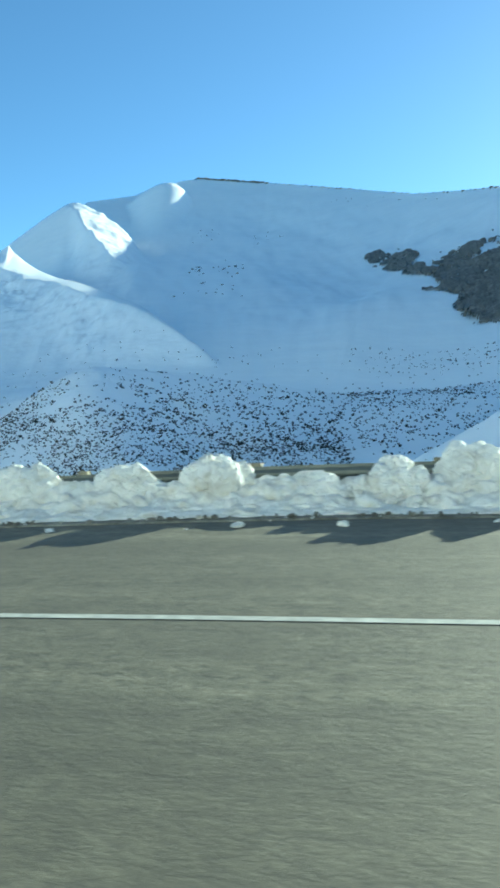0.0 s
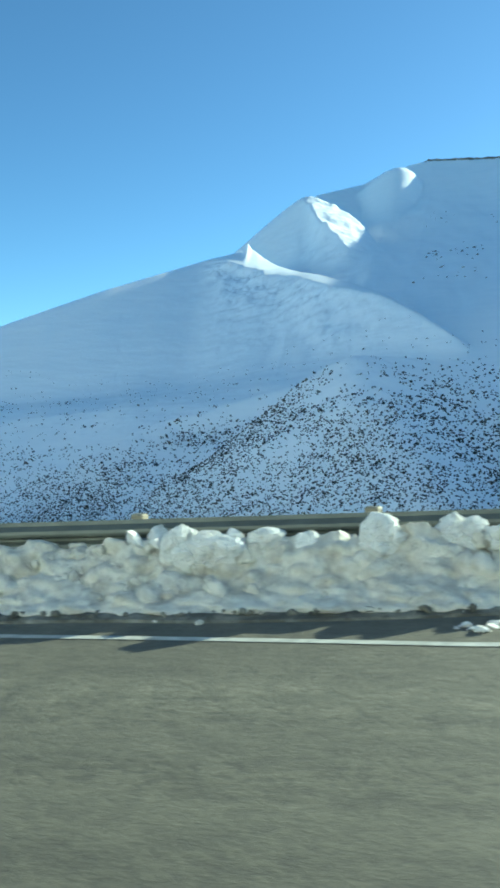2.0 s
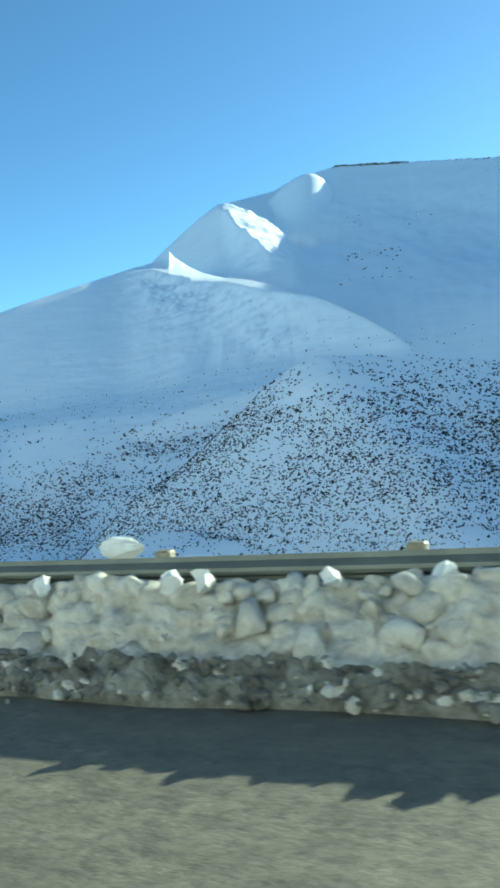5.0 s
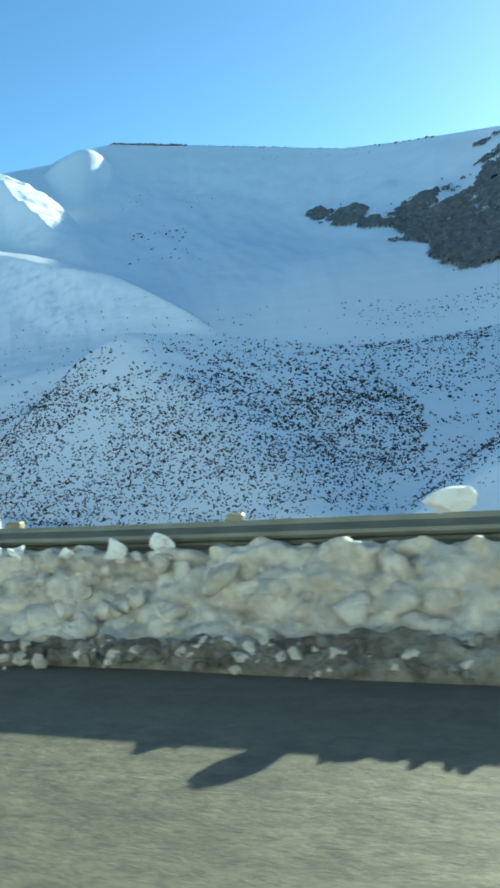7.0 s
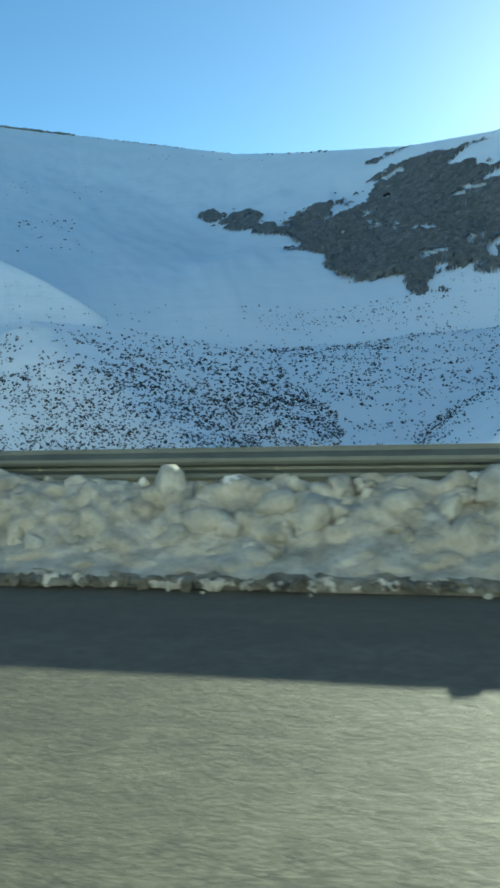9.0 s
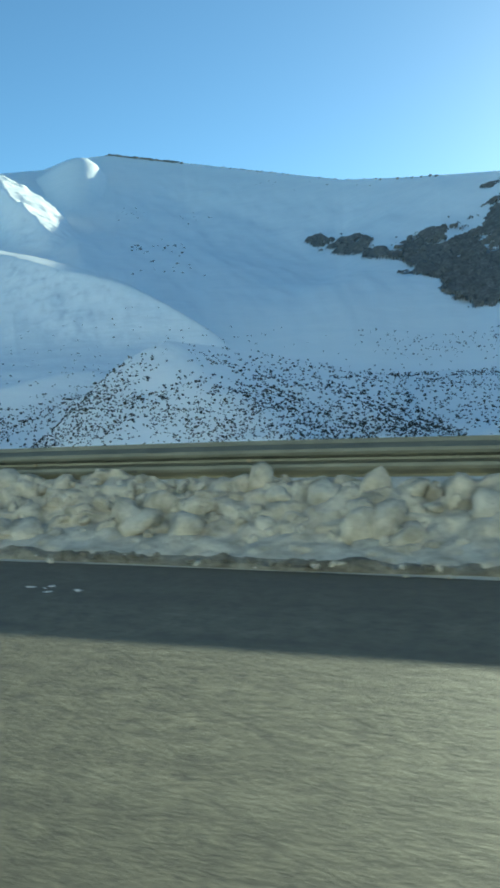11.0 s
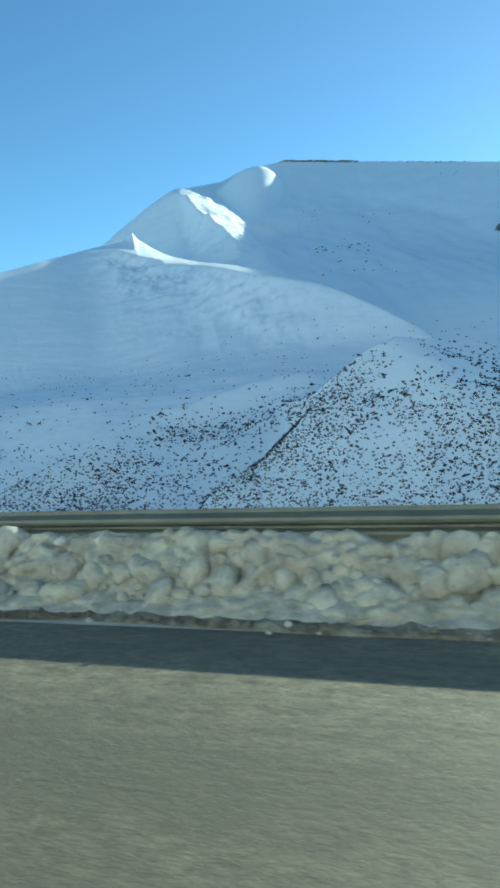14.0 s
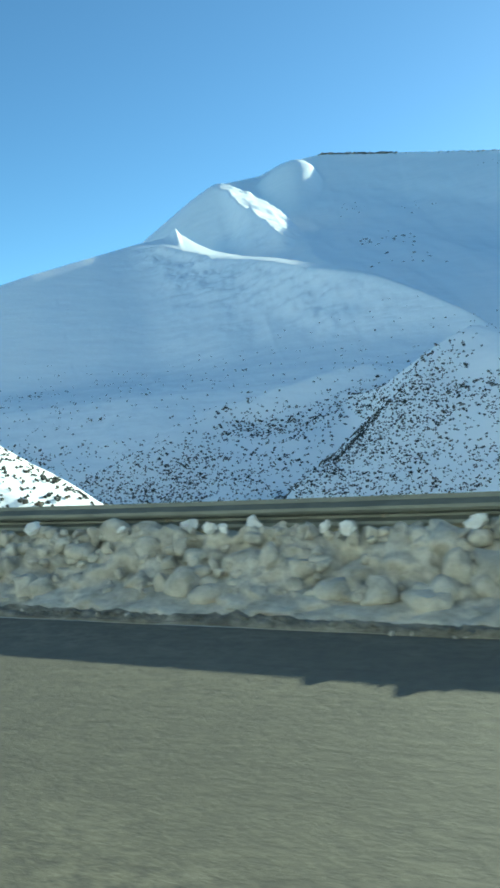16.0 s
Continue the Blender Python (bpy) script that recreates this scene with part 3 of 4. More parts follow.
def scrub():
    r = np.random.RandomState(7)
    n = 150000
    y = r.uniform(240, 900, n)
    x = CX + r.uniform(-1.0, 0.42, n) * (y + 60)
    patch, fine = fbm(x, y, 46, 4, 0.55, 23), fbm(x, y, 11, 3, 0.6, 24)
    z = land_z(x, y)
    hill, spur, rise = hill_z(x, y) > z - 3, spur_z(x, y) > z - 3, right_spur_z(x, y) > z - 3
    bank = gully_bank_z(x, y) > z - 1.5
    low = np.clip((36 - z) / 72, 0, 1)
    hollow = np.exp(-((x + 132 + 0.45 * (y - 430)) / 34) ** 2) * np.clip((510 - y) / 70, 0, 1)
    edge = np.exp(-((x - ridge_x(y) - 8) / 12) ** 2) * np.clip((500 - y) / 60, 0, 1)
    dens = np.where(hill, 0.045 + 0.54 * low ** 1.35 + 0.45 * hollow * np.clip(0.55 + patch, 0, 1.2) + 0.35 * edge, 0.012)
    dx = x - spur_x(y)
    dens = np.where(spur & ~hill, 0.010 + 0.40 * np.clip((62 - np.abs(dx - 58)) / 45, 0, 1) * low + 0.26 * np.clip((-24 - z) / 24, 0, 1) * np.where(dx < -12, 0.45, 1.0), dens)
    dens = dens * np.where(hill & (0.58 * (x + 237) + 0.338 * (y - 497) < 0), 1.35, 1.0)
    dens = np.where(~hill & ~spur & (z < 25), np.where(x > -110, 0.05 + 0.28 * low, 0.03 + 0.40 * np.clip((-46 - z) / 10, 0, 1)), dens)
    dens = np.where(rise & ~hill, 0.08 + 0.10 * np.exp(-((y - 690 - 0.15 * (x + 84)) / 26) ** 2) * np.clip(0.3 + patch, 0, 1), dens)
    dens = np.where(bank, 0.02 + 0.16 * np.clip((-22 - z) / 15, 0, 1), dens)
    dens = np.where((np.abs(gully_bank_z(x, y) - np.maximum(hill_z(x, y), right_spur_z(x, y))) < 3.0) & (y < 540), 0.55, dens)
    dens = np.where(z > 45, np.where((x > -95) & (z < 0.125 * y), 0.07, 0.012 * np.clip((200 - z) / 130, 0, 1)), dens)
    dens = dens * np.clip(0.9 + 0.7 * patch, 0.15, 2) * np.clip(0.95 + 0.6 * fine, 0.25, 2)
    bare = np.exp(-((x + 228) / 9) ** 2 - ((y - 478) / 24) ** 2)
    ok = (r.rand(n) < dens * (1 - bare) * 1.3) & (z > -79.5)
    x, y = x[ok], y[ok]
    cx, cy = clump_places(r, ((-91, 412, 4, 16), (-76, 352, 5, 14), (-64, 369, 7, 22), (-54, 372, 7, 20), (-46, 351, 6, 20), (-35, 358, 7, 30), (-23, 377, 7, 30), (-8, 404, 7, 24), (10, 428, 7, 24), (25, 446, 7, 20),
                              (-38, 312, 3, 16), (-26, 335, 3, 16), (-419, 556, 1.2, 8), (-426, 626, 1.0, 5), (-474, 742, 2, 8), (-548, 595, 2, 10), (-556, 593, 1.5, 6), (-707, 675, 2, 10),
                              (-283, 404, 6, 40), (-296, 396, 7, 40), (-310, 392, 7, 40), (-330, 440, 5, 16), (-262, 384, 8, 40), (-240, 372, 8, 30),
                              (-74, 775, 8, 10), (-73, 725, 9, 16), (-67, 665, 10, 22), (-53, 628, 11, 26), (-35, 625, 13, 22), (-18, 610, 14, 14)))
    x, y = np.append(x, cx), np.append(y, cy)
    z = land_z(x, y)
    size = r.uniform(0.40, 1.0, len(x)) * np.where(r.rand(len(x)) < 0.08, 1.5, 1.0) * np.clip(y / 440, 0.5, 1.25)
    nx, ny = r.uniform(-310, -257, 700), r.uniform(92, 116, 700)
    x, y, z = np.append(x, nx), np.append(y, ny), np.append(z, land_z(nx, ny))
    size = np.append(size, r.uniform(0.18, 0.5, 700) * np.where(r.rand(700) < 0.15, 1.7, 1.0))
    return tagged(scatter("scrub", BUSHES, np.stack([x, y, z], 1), size, SHRUB, 6, 1.0, 0.25, upright=True), "dark low scrub dotting the snowy hillside", "scrub", kind="stuff")


scrub()


# ---- road ----
def strip(name, ss, ns_of, lift, mat):
    """A strip along the road; ns_of(s) gives the columns."""
    N = ns_of(ss)
    S = np.repeat(ss[:, None], N.shape[1], 1)
    ob = grid_object(name, lay3(S, N, road_z(S, N) + lift), mat, flip=True)
    lane = ob.data.attributes.new("lane", "FLOAT_VECTOR", "POINT")
    lane.data.foreach_set("vector", np.stack([S, N, 0 * S], -1).astype(np.float32).ravel())
    return ob


SS = np.arange(-262, 60.1, 0.5)
tagged(strip("road", SS, lambda s: np.concatenate([np.tile(np.linspace(-9, 0, 8)[None, :-1], (len(s), 1)), np.outer(rail_n(s) + 0.6, np.linspace(0, 1, 24))], 1), 0.0, ASPHALT),
       "worn grey asphalt road with faint tyre streaks", "road", kind="structure")


def line_n(s):
    return np.interp(s, (-260, -183, -176, -170, -166, -161, -156, -146, -140, -132, -118, -100, -40, -30, -25, -20, -14, -8, 0, 60), (5.1, 5.05, 5.22, 5.42, 5.42, 5.2, 5.0, 4.99, 4.96, 4.90, 4.88, 5.0, 5.0, 5.19, 5.13, 5.38, 5.18, 4.93, 4.86, 4.86))


tagged(strip("edge_line", SS, lambda s: line_n(s)[:, None] + np.linspace(-0.042, 0.042, 3)[None, :], 0.005, PAINT),
       "worn white painted edge line on the asphalt", "road marking", kind="structure")


def verge_pts():
    ss = np.arange(-262, 62, 0.4)
    t = np.concatenate([np.linspace(0, 1, 8) * 2.0, 2 + np.linspace(0.05, 1, 14) * 22])
    S = np.repeat(ss[:, None], len(t), 1)
    N = rail_n(S) - 0.3 + t[None, :]
    d = np.maximum(0, N - rail_n(S) - 0.6)
    Z = road_z(S, N) + 0.10 + 0.28 * np.clip((N - rail_n(S) - 0.1) / 0.5, 0, 1) - 0.30 * d + fbm(S, N, 1.6, 5, 0.55, 31) * 0.10 * np.clip(t, 0.2, 1.5)
    Z[:, -1] -= 4
    Z[:, 0] -= 0.5
    return lay3(S, N, Z)


tagged(grid_object("verge", verge_pts(), SNOW_CLEAN, flip=True), "snowy embankment falling away behind the guardrail", "snow bank", kind="structure")


# ---- ploughed snow bank along the rail ----
TOP_S = (-260, -196, -184, -176, -165, -157, -150, -132, -115, -102, -90, -86.5, -84.6, -83.6, -82.6, -80.6, -79, -76, -60, -40, -30, -25, -19, -14, -8, 0, 60)
TOP_H = (0.50, 0.54, 0.48, 0.48, 0.47, 0.42, 0.38, 0.37, 0.48, 0.58, 0.60, 0.56, 0.52, 0.70, 0.76, 0.68, 0.63, 0.60, 0.58, 0.48, 0.46, 0.43, 0.44, 0.42, 0.32, 0.28, 0.28)


def bank_top(s):
    return np.interp(s, TOP_S, TOP_H)


def bank_wide(s):
    """From the foot of the bank to the rail."""
    return np.interp(s, (-260, -202, -183, -176, -166, -157, -140, -133, -117, -102, -92, -38, -31, -26), (1.18, 1.18, 1.22, 1.0, 0.82, 1.26, 1.28, 1.46, 1.23, 1.03, 0.98, 0.98, 0.72, 0.98))


def bank_foot(s):
    return rail_n(s) - bank_wide(s) + 0.06 * fbm(s, 0 * s, 2.2, 3, 0.5, 42)


FACE_S = (0, 0.10, 0.26, 0.36, 0.74, 0.9, 1.0)
FACE_N = (0.0, 0.05, 0.24, 0.38, 0.74, 0.87, 0.96)
FACE_Z = (-0.05, 0.11, 0.23, 0.33, 0.98, 0.98, 0.1)


def domes(u, v, size, seed, keep=1.0):
    """Heaped round lumps: the height of the tallest of the domes round each place, with creases between."""
    r = np.random.RandomState(seed)
    ju, jv, jh = r.rand(128, 128), r.rand(128, 128), r.uniform(0.35, 1.0, (128, 128)) * (r.rand(128, 128) < keep)
    u, v = u / size, v / size
    iu, iv = np.floor(u).astype(int), np.floor(v).astype(int)
    out = np.zeros(u.shape)
    for a in (-1, 0, 1):
        for b in (-1, 0, 1):
            p, q = (iu + a) % 128, (iv + b) % 128
            d = ((iu + a + ju[p, q] - u) ** 2 + (iv + b + jv[p, q] - v) ** 2) / (0.55 + 0.5 * jh[p, q]) ** 2
            out = np.maximum(out, jh[p, q] * np.sqrt(np.clip(1 - d, 0, 1)))
    return out


def build_bank(s0, s1, mat, label):
    ss = np.arange(s0, s1, 0.032)
    t = np.linspace(0, 1, 46)
    S = np.repeat(ss[:, None], len(t), 1)
    T = np.repeat(t[None, :], len(ss), 0)
    top = bank_top(S) * (1 + np.interp(S, (-175, -155, -120, -105), (0.16, 0.28, 0.28, 0.09)) * fbm(S, 0 * S, 0.8, 4, 0.6, 41))
    N = bank_foot(S) + np.interp(T, FACE_S, FACE_N) * bank_wide(S) / 0.98
    Z = np.interp(T, FACE_S, FACE_Z) * top
    v = N * 0.7 + Z * 1.1
    bend = fbm(S, v, 0.5, 3, 0.5, 40) * 0.08
    lump = domes(S + bend, v * 1.1 - bend, 0.33, 43) * 0.12 + domes(S - bend, v * 1.15 + bend, 0.15, 44, 0.85) * 0.10 + domes(S + bend, v, 0.085, 39, 0.75) * 0.055 + np.abs(fbm(S, v, 0.26, 4, 0.65, 38)) * 0.11 + fbm(S, v, 1.7, 2, 0.5, 45) * 0.06
    out = np.clip(np.sin(np.pi * np.clip(T * 1.02, 0, 1)) * 2.4, 0, 1)
    N = N - out * (lump - 0.16)
    Z = Z + out * T * (lump - 0.14) * 0.9
    ob = grid_object("snow_bank", lay3(S, N, Z + road_z(S, np.minimum(N, rail_n(S)))), mat, flip=True, smooth=True)
    return tagged(ob, label, "snow bank", kind="stuff")


build_bank(-222, -112, SNOW_OLD, "long bank of old grey snow heaped under the guardrail")
build_bank(-112.05, -38, SNOW_BERM, "long bank of ploughed greyish snow heaped against the guardrail")
build_bank(-38.05, -23, SNOW_MID, "bank of slightly greyed ploughed snow against the guardrail")
build_bank(-23.05, 18, SNOW_CLEAN, "bank of clean ploughed snow beside the lay-by")


def apron(s):
    """How far the dirty apron climbs the bank."""
    return np.interp(s, (-260, -135, -105, -92, -87, -62, -48, -38, 0), (0.06, 0.08, 0.15, 0.30, 1.0, 1.0, 0.6, 0.15, 0.05))


def slush_pts():
    ss = np.arange(-258, 45, 0.06)
    t = np.linspace(0, 1, 12)
    S = np.repeat(ss[:, None], len(t), 1)
    T = np.repeat(t[None, :], len(ss), 0)
    ap = apron(S)
    N = bank_foot(S) + 0.02 - (0.10 + 0.06 * fbm(S, 0 * S, 3.0, 3, 0.5, 46)) * (1 - T) + 0.20 * ap * T
    low = np.interp(S, (-40, -27), (1.0, 0.2)) * (0.4 + 0.6 * ap)
    Z = 0.012 + (0.04 * low + 0.15 * ap) * T ** 0.7 * (1 + 0.25 * fbm(S, N, 0.5, 3, 0.6, 47)) + 0.11 * low * np.abs(fbm(S, N * 1.5, 0.17, 3, 0.6, 48)) * np.clip(T * 5, 0, 1) - 0.03 * (T < 0.01)
    Z = Z - 0.2 * (T > 0.99)
    return lay3(S, N, Z + road_z(S, N))


tagged(grid_object("slush", slush_pts(), SLUSH, flip=True, smooth=False), "dirty grey slush and crumbs frozen along the foot of the snow bank", "slush", kind="stuff")


def block_mesh(name, kind, mat):
    v, f = kind
    me = bpy.data.meshes.new(name)
    me.from_pydata([tuple(c) for c in v], [], [tuple(int(k) for k in q) for q in f])
    me.materials.append(mat)
    return me


def heap_mesh(seed):
    """A knobbly heap: the outline of many overlapping lumps, as one skin."""
    r = np.random.RandomState(seed)
    u, f = ICO5
    u = u / np.linalg.norm(u, axis=1)[:, None]
    reach = np.full(len(u), 0.45)
    for _ in range(60):
        w = r.normal(size=3)
        w = w / np.linalg.norm(w) * r.uniform(0.40, 0.80)
        size = r.uniform(0.16, 0.42)
        b = u @ w
        disc = b * b - w @ w + size * size
        reach = np.maximum(reach, np.where(disc > 0, b + np.sqrt(np.maximum(disc, 0)), 0))
    v = u * reach[:, None]
    for _ in range(14):
        n = r.normal(size=3)
        n /= np.linalg.norm(n)
        v = v - np.maximum(v @ n - r.uniform(0.72, 0.95), 0)[:, None] * n[None, :] * 0.85
    return v + r.normal(size=v.shape) * 0.02, f


def bank_clods():
    """Lumps on the face, the top and the foot of the bank; the largest ones are things of their own."""
    r = np.random.RandomState(17)
    P, size, Q, small, D, dirt, C, clean, O, old, M, mid = [], [], [], [], [], [], [], [], [], [], [], []
    s = -222.0
    while s < 17:
        s += r.uniform(0.006, 0.040) if s > -112 else r.uniform(0.005, 0.026)
        where = r.rand()
        foot, top, wide = float(bank_foot(np.array(s))), float(bank_top(s)), float(bank_wide(s)) / 0.98
        if where < 0.55:      # face
            t = r.uniform(0.28, 0.80)
            n, z = foot + np.interp(t, FACE_S, FACE_N) * wide - 0.035, np.interp(t, FACE_S, FACE_Z) * top
            k = (r.uniform(0.022, 0.060) if r.rand() < 0.72 else r.uniform(0.06, 0.14)) * (1.25 if s < -112 else 1.0)
        elif where < 0.71:    # top
            n, z, k = foot + r.uniform(0.66, 0.90) * wide, top * r.uniform(0.86, 0.98), r.uniform(0.025, 0.085)
        elif where < 0.97:    # dirty apron
            t, ap = r.uniform(0.0, 1.0), float(apron(s))
            n, z, k = foot - 0.06 + 0.26 * ap * t, 0.035 + 0.19 * ap * t, r.uniform(0.02, 0.075) * (0.5 + 0.5 * ap)
            x, y = lay(s, n)
            pale = r.rand() < (0.45 if ap > 0.3 else 0.05)
            (Q if pale else D).append((float(x), float(y), float(road_z(s, n)) + z))
            (small if pale else dirt).append(k)
            continue
        else:                 # foot
            n, z, k = foot - abs(r.normal()) * 0.07 - 0.02, 0.015, r.uniform(0.010, 0.028)
        x, y = lay(s, n)
        where = (float(x), float(y), float(road_z(s, n)) + z)
        (C if s > -23 else M if s > -38 else O if s < -112 else (P if k > 0.042 else Q)).append(where)
        (clean if s > -23 else mid if s > -38 else old if s < -112 else (size if k > 0.042 else small)).append(k)
    grit, gsize = [], []
    for s in np.arange(-120, -40, 0.02):
        t, ap = r.uniform(0.0, 1.0), float(apron(s))
        n = float(bank_foot(np.array(s))) - 0.08 + 0.28 * ap * t
        x, y = lay(s, n)
        pale = r.rand() < 0.22
        (Q if pale else grit).append((float(x), float(y), float(road_z(s, n)) + 0.03 + 0.19 * ap * t))
        (small if pale else gsize).append(r.uniform(0.015, 0.055))
    tagged(scatter("slush_crumbs", PEBBLES, np.array(grit), gsize, SLUSH, 24, 0.9, 0.3), "grey crumbs of slush strewn over the foot of the bank", "slush", kind="stuff")
    tagged(scatter("snow_clods", CLODS, np.array(P), size, SNOW_BERM, 18, 0.9, 0.72, smooth=True), "broken lumps of greyish snow covering the ploughed bank", "snow lumps", kind="stuff")
    tagged(scatter("snow_clods", CLODS, np.array(C), clean, SNOW_CLEAN, 21, 0.9, 0.72, smooth=True), "broken lumps of clean snow covering the bank", "snow lumps", kind="stuff")
    tagged(scatter("snow_clods", CLODS, np.array(M), mid, SNOW_MID, 25, 0.9, 0.72, smooth=True), "broken lumps of slightly greyed snow covering the bank", "snow lumps", kind="stuff")
    tagged(scatter("snow_clods", CLODS, np.array(O), old, SNOW_OLD, 23, 0.9, 0.72, smooth=True), "broken lumps of old grey snow covering the bank", "snow lumps", kind="stuff")
    tagged(scatter("snow_crumbs", PEBBLES, np.array(Q), small, SNOW_BERM, 20, 0.9, 0.45), "small crumbs of snow strewn over the bank", "snow crumbs", kind="stuff")
    tagged(scatter("slush_lumps", CHUNKS, np.array(D), dirt, SLUSH, 22, 0.85, 0.45), "dirty lumps of slush along the foot of the bank", "slush", kind="stuff")
    meshes = [block_mesh("snow_block", CHUNKS[i], SNOW_CLEAN) for i in range(8)]
    s = -13.0
    while s > -215:
        s -= r.exponential(0.45 if s > -45 else (1.2 if s > -110 else (7.0 if s > -178 else 0.8))) + 0.1
        k = r.uniform(0.05, 0.11)
        n = float(bank_foot(np.array(s))) + r.uniform(0.58, 0.80) * float(bank_wide(s)) / 0.98
        x, y = lay(s, n)
        ob = new("snow_block", meshes[r.randint(8)])
        ob.matrix_basis = Matrix.LocRotScale((float(x), float(y), float(road_z(s, n)) + float(bank_top(s)) + 0.35 * k), Euler(r.uniform(0, 6.28, 3)), (k, k, k * r.uniform(0.8, 1.1)))
        tagged(ob, "loose block of clean snow on top of the ploughed bank", "snow block", "snow blocks on the bank")
    # tall heaps where the plough turned out of the lay-by
    heaps = [block_mesh("snow_boulder", heap_mesh(970 + i), SNOW_CLEAN) for i in range(7)]
    s = 14.0
    while s > -14.5:
        k = r.uniform(0.32, 0.46)
        n = float(bank_foot(np.array(s))) + r.uniform(0.70, 0.92)
        x, y = lay(s, n)
        ob = new("snow_boulder", heaps[r.randint(7)])
        ob.matrix_basis = Matrix.LocRotScale((float(x), float(y), float(road_z(s, n)) + 0.15 + r.uniform(0.0, 0.10)), Euler((r.uniform(-0.2, 0.2), r.uniform(-0.2, 0.2), r.uniform(-0.4, 0.4))), (k * r.uniform(0.95, 1.25), k * 0.95, k * r.uniform(0.9, 1.2)))
        tagged(ob, "big knobbly boulder of clean ploughed snow beside the road", "snow boulder", "snow boulders on the bank")
        s -= r.uniform(0.72, 1.15)
    while s > -27.5:
        k = r.uniform(0.12, 0.27) * (1.1 if s > -21 else 0.8)
        n = float(bank_foot(np.array(s))) + r.uniform(0.60, 0.84)
        x, y = lay(s, n)
        ob = new("snow_boulder", heaps[r.randint(7)])
        ob.matrix_basis = Matrix.LocRotScale((float(x), float(y), float(road_z(s, n)) + float(bank_top(s)) + r.uniform(-0.3, 0.35) * k), Euler((r.uniform(-0.3, 0.3), r.uniform(-0.3, 0.3), r.uniform(0, 6.28))), (k * r.uniform(1.0, 1.5), k, k * r.uniform(0.8, 1.1)))
        tagged(ob, "knobbly lump of clean ploughed snow on top of the bank", "snow boulder", "snow boulders on the bank")
        s -= r.uniform(0.22, 0.65)
    # lumps of snow frozen on top of one another, standing over the rail
    for k, (s, size) in enumerate(((-196.9, 0.105), (-188.95, 0.10), (-185.0, 0.06), (-184.05, 0.065), (-189.9, 0.05))):
        V, F, base, z = [], [], 0, 0.0
        for step in range(2):
            v, f = CLODS[(5 * k + 7 * step) % len(CLODS)]
            grown = size * (1.0 - 0.17 * step)
            V.append(v * grown * np.array([0.9, 0.9, 1.15]) + np.array([*r.normal(size=2) * 0.2 * size, z]))
            F.append(f + base)
            base, z = base + len(v), z + 1.25 * grown
        x, y = lay(s, 5.75)
        ob = new("snow_block", block_mesh("snow_block", (np.concatenate(V), np.concatenate(F)), SNOW_CLEAN))
        ob.location = (float(x), float(y), float(road_z(s, 5.75)) + float(bank_top(s)) + 0.3 * size)
        tagged(ob, "upright lump of clean snow standing on the bank", "snow block", "snow blocks on the bank")


bank_clods()


def foot_debris():
    """A broken crust of clean snow left in front of the bank near the lay-by."""
    r = np.random.RandomState(27)
    P, size = [], []
    s = 10.0
    while s > -25:
        s -= r.uniform(0.015, 0.06) if s < -9 else r.uniform(0.4, 1.6)
        n = float(rail_n(s)) - 1.0 - 0.42 + r.normal() * 0.07
        x, y = lay(s, n)
        P.append((float(x), float(y), float(road_z(s, n))))
        size.append(r.uniform(0.03, 0.11) * (0.6 + 0.6 * (fbm(np.array(s), np.array(0.0), 1.2, 2, 0.5, 28) > 0)))
    tagged(scatter("snow_crust", CHUNKS, np.array(P), size, SNOW_CLEAN, 19, 0.55, 0.1), "line of small clean snow lumps on the asphalt", "snow lumps", kind="stuff")


foot_debris()


def road_flakes():
    r = np.random.RandomState(29)
    P, size = [], []
    for cs, cn in ((-140.3, 4.35), (-131.5, 4.6)):
        for _ in range(5):
            s, n = cs + r.normal() * 0.22, cn + r.normal() * 0.05
            x, y = lay(s, n)
            P.append((float(x), float(y), float(road_z(s, n))))
            size.append(r.uniform(0.015, 0.04))
    tagged(scatter("snow_flakes", PEBBLES, np.array(P), size, SNOW_CLEAN, 30, 0.2, 0.2), "thin flattened flakes of snow on the asphalt", "snow flakes", kind="stuff")


road_flakes()


# ---- guardrail ----
def beam_profile():
    pts = [(0.0, 0.0), (-0.012, -0.035), (-0.075, -0.075), (-0.082, -0.10), (-0.075, -0.125), (-0.015, -0.15), (-0.015, -0.17), (-0.075, -0.195), (-0.082, -0.22), (-0.075, -0.245), (-0.012, -0.285), (0.0, -0.31)]
    back = [(n + 0.006, z) for n, z in reversed(pts)]
    return pts + back


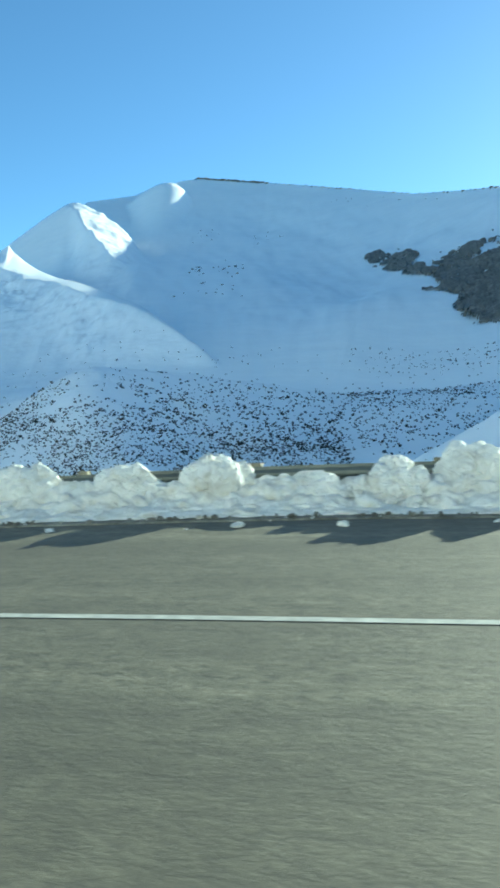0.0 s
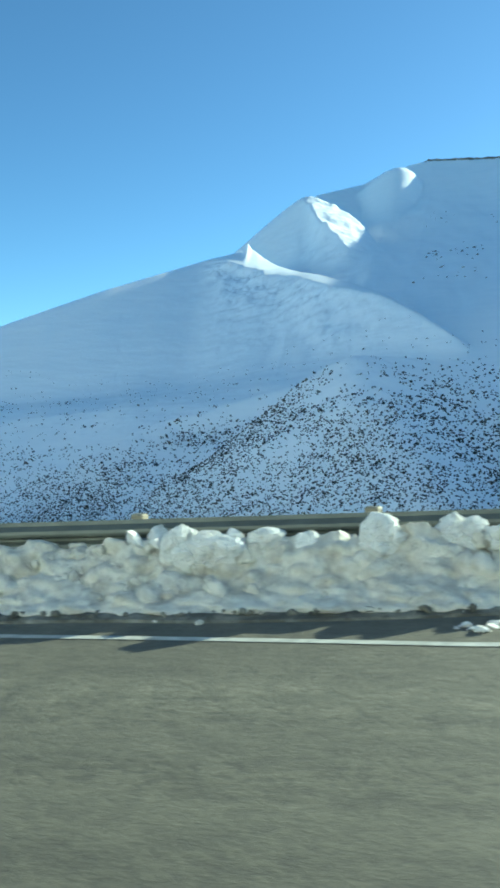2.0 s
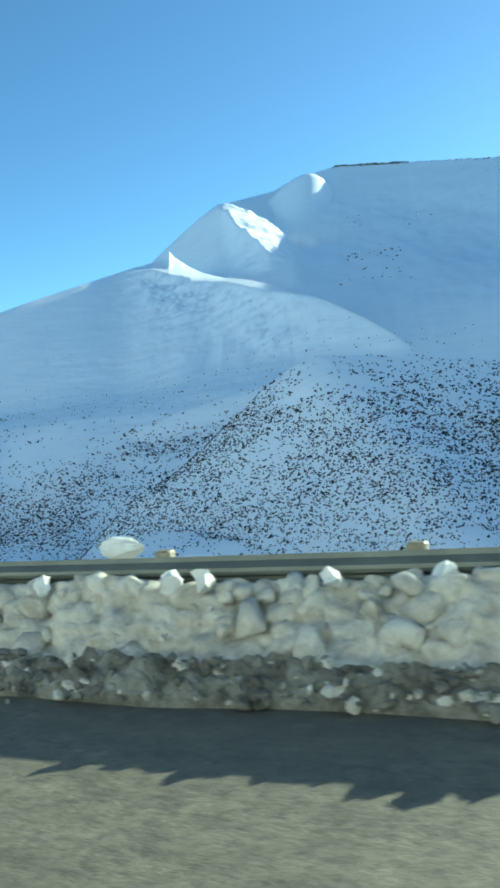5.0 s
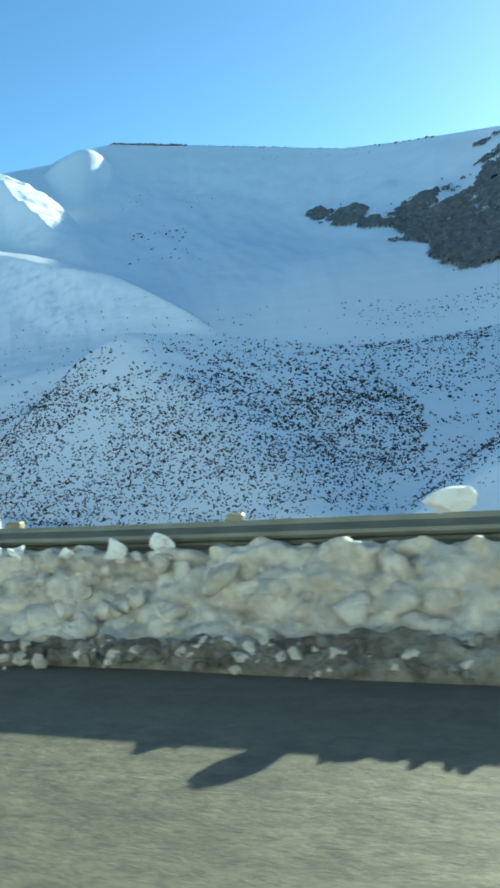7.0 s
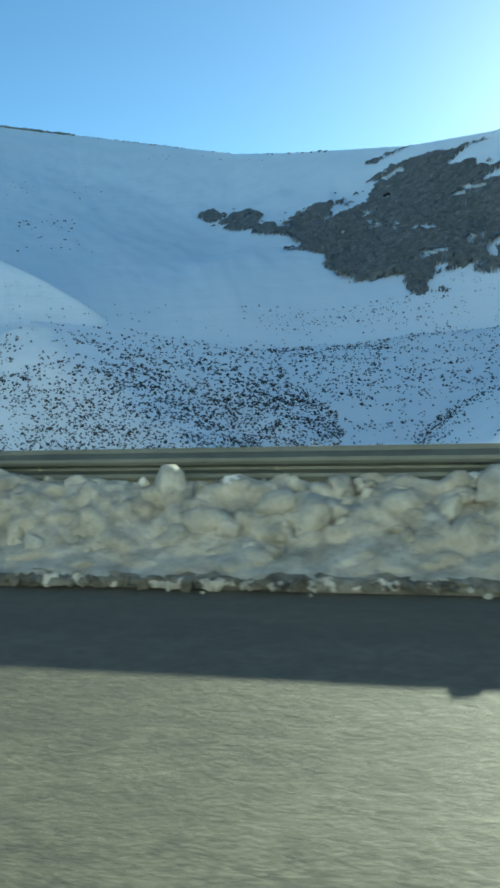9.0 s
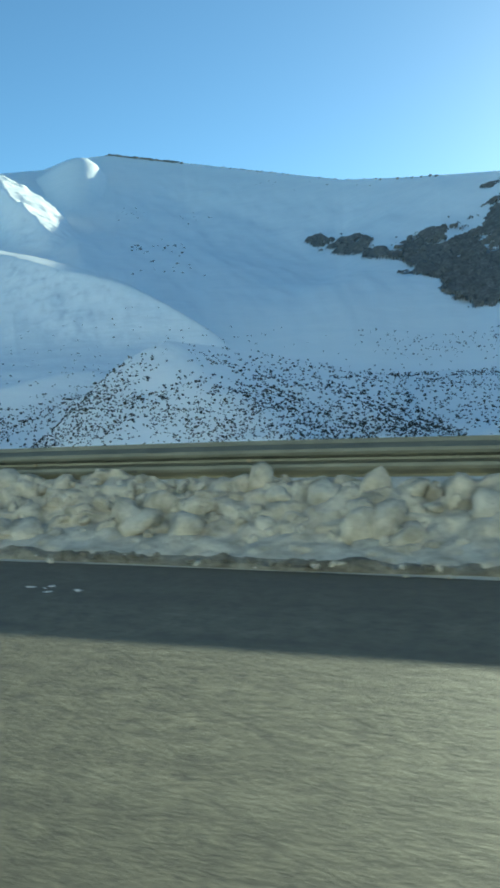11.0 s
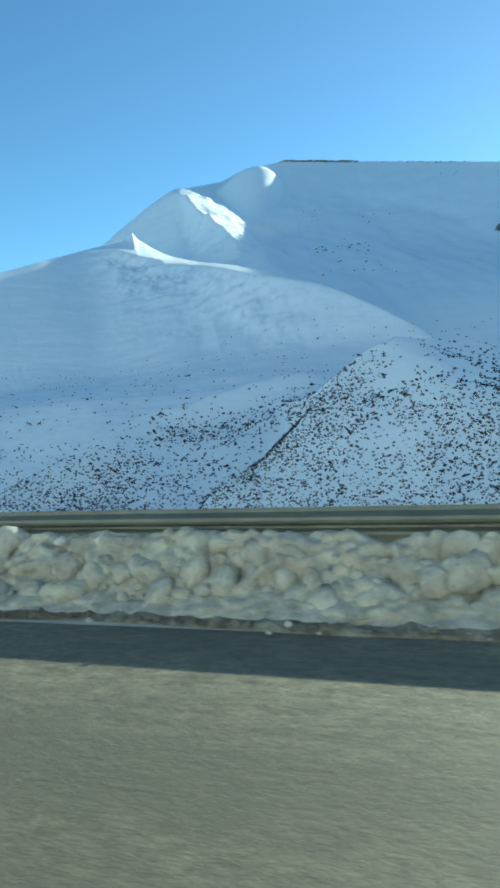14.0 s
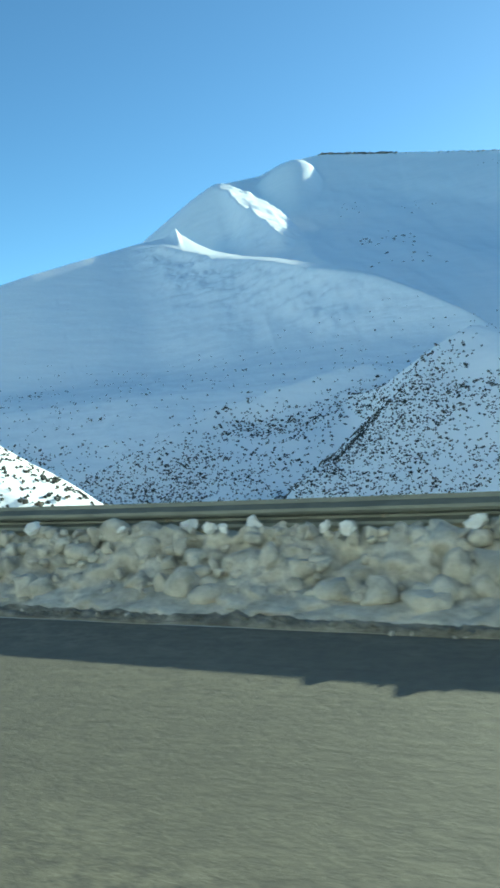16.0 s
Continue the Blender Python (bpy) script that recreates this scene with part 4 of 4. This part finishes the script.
def build_rail():
    rail = tagged(new("guardrail"), "weathered galvanised steel W-beam guardrail on posts, half buried in snow", "guardrail")
    prof = beam_profile()
    k = len(prof)
    s = 36.0
    while s > -252:
        verts, faces = [], []
        cuts = np.linspace(s + 0.12, s - 4.0, 7)
        for i, c in enumerate(cuts):
            n0, z0 = float(rail_n(c)) - 0.007 * (i == 0), float(rail_top(c))
            for pn, pz in prof:
                x, y = lay(c, n0 + pn)
                verts.append((float(x), float(y), z0 + pz))
        for i in range(len(cuts) - 1):
            faces += [(i * k + j, i * k + (j + 1) % k, (i + 1) * k + (j + 1) % k, (i + 1) * k + j) for j in range(k)]
        faces += [tuple(range(k)), tuple(range((len(cuts) - 1) * k, len(cuts) * k))[::-1]]
        mesh_object("beam", verts, faces, STEEL, rail)
        s -= 4.0
    bm = bmesh.new()
    bmesh.ops.create_cube(bm, size=1.0, matrix=Matrix.LocRotScale((0, 0, -0.48), None, (0.13, 0.10, 1.0)))
    bmesh.ops.bevel(bm, geom=bm.edges[:], offset=0.012, segments=1, affect="EDGES")
    me = bpy.data.meshes.new("post")
    bm.to_mesh(me)
    bm.free()
    me.materials.append(RUST)
    s = 36.3
    while s > -252:
        ob = new("post", me)
        x, y = lay(s, float(rail_n(s)) + 0.085)
        ob.location = (float(x), float(y), float(rail_top(s)) + (0.02 if s > -112 else -0.07))
        ob.parent = rail
        s -= 2.0
    bm = bmesh.new()
    bmesh.ops.create_cone(bm, cap_ends=True, segments=8, radius1=0.020, radius2=0.014, depth=0.016, matrix=Matrix.Rotation(radians(90), 4, "X"))
    me = bpy.data.meshes.new("bolt")
    bm.to_mesh(me)
    bm.free()
    me.materials.append(RUST)
    s = 10.3
    while s > -222:
        ob = new("bolt", me)
        x, y = lay(s, float(rail_n(s)) - 0.021)
        ob.location = (float(x), float(y), float(rail_top(s)) - 0.16)
        ob.parent = rail
        s -= 2.0
    return rail


build_rail()


# ---- red and white marker posts ----
def tube(name, r0, r1, z0, z1, mat, parent, sides=16):
    bm = bmesh.new()
    bmesh.ops.create_cone(bm, cap_ends=True, segments=sides, radius1=r0, radius2=r1, depth=z1 - z0, matrix=Matrix.Translation((0, 0, (z0 + z1) / 2)))
    bmesh.ops.bevel(bm, geom=[e for e in bm.edges if abs(e.verts[0].co.z - e.verts[1].co.z) < 1e-5], offset=0.008, segments=2, affect="EDGES")
    me = bpy.data.meshes.new(name)
    bm.to_mesh(me)
    bm.free()
    me.polygons.foreach_set("use_smooth", [True] * len(me.polygons))
    me.materials.append(mat)
    ob = new(name, me)
    ob.parent = parent
    return ob


marker = tagged(new("marker_post"), "white roadside marker post with a red band behind the guardrail", "marker post", "marker posts along the rail")
tube("shaft", 0.045, 0.043, 0.0, 1.37, WHITE, marker)
tube("red_band", 0.0462, 0.0458, 1.04, 1.20, RED, marker)
for i, (s, lean) in enumerate([(-18.5, 3), (-35.5, -1), (-54.0, 2), (-72.7, -6), (-91.9, -3), (-105.05, -7), (-127.0, 1), (-149.1, 1), (-167.25, 2), (-185.7, 1)]):
    n = float(rail_n(s)) + 0.14
    x, y = lay(s, n)
    m = pose(float(x), float(y), float(rail_top(s)) - (0.97 if i < 2 else 0.75), 0, lean, 0)
    if i == 0:
        marker.matrix_basis = m
    else:
        copy_thing(marker, m)


# ---- snow caps on the rail's posts ----
CAP_S = (-31.7, -33.7, -39.0, -41.0, -46.1, -52.1, -58.1, -62.1, -66.1, -70.5, -74.1, -82.0, -83.9, -88.1, -95.6, -97.2, -100.5, -101.3, -103.1, -107.9)


def rail_caps():
    r = np.random.RandomState(33)
    meshes = [block_mesh("snow_lump", CLODS[8 + i], SNOW_CLEAN) for i in range(5)]
    for i, s in enumerate(CAP_S):
        x, y = lay(s, float(rail_n(s)) + 0.07)
        k = r.uniform(0.075, 0.115)
        ob = new("snow_lump", meshes[i % 5])
        ob.matrix_basis = Matrix.LocRotScale((float(x), float(y), float(rail_top(s)) + 0.035 + 0.3 * k), Euler((0, 0, r.uniform(0, 6.28))), (1.35 * k, k, 0.62 * k))
        tagged(ob, "small lump of snow lying on the guardrail", "snow lump", "snow lumps on the rail")


rail_caps()


# ---- dry bushes and a pale stub behind the rail ----
def dry_bush(s, n, tall, wide, seed, label):
    r = np.random.RandomState(seed)
    V, F = [], []
    x0, y0 = lay(s, n)
    z0 = float(road_z(s, n)) - 0.25
    for _ in range(900):
        base = np.array([r.normal() * 0.10 * wide, r.normal() * 0.10 * wide, 0])
        way = np.array([r.normal() * wide * 0.42, r.normal() * wide * 0.42, tall * r.uniform(0.45, 1.05)])
        p, w = base, 0.008
        for k in range(3):
            q = base + way * ((k + 1) / 3) ** np.array([1.3, 1.3, 0.9]) + r.normal(size=3) * 0.05 * wide
            side = np.cross(q - p, r.normal(size=3))
            side = side / (np.linalg.norm(side) + 1e-9) * w
            b = len(V)
            V += [p + side, p - side, q - side * 0.7, q + side * 0.7]
            F += [(b, b + 1, b + 2), (b, b + 2, b + 3)]
            p, w = q, w * 0.75
    V = np.array(V) + np.array([float(x0), float(y0), z0])
    ob = soup_object("dry_bush", V, np.array(F), TWIG)
    return tagged(ob, label, "bush", "dry bushes by the rail")


dry_bush(-23.5, 9.0, 1.10, 0.52, 61, "leafless brown bush behind the snow bank")
dry_bush(-22.45, 9.0, 1.36, 0.42, 62, "taller leafless brown bush behind the guardrail")


def stub():
    x, y = lay(-23.2, 8.95)
    base = tagged(new("marker_stub"), "short pale concrete stub with a cap of snow", "marker stub")
    base.location = (float(x), float(y), float(road_z(-23.2, 8.95)) - 0.2)
    tube("shaft", 0.075, 0.065, 0.0, 1.02, CONCRETE, base, 12)
    tube("snow_top", 0.085, 0.05, 1.02, 1.12, SNOW_CLEAN, base, 12)


stub()
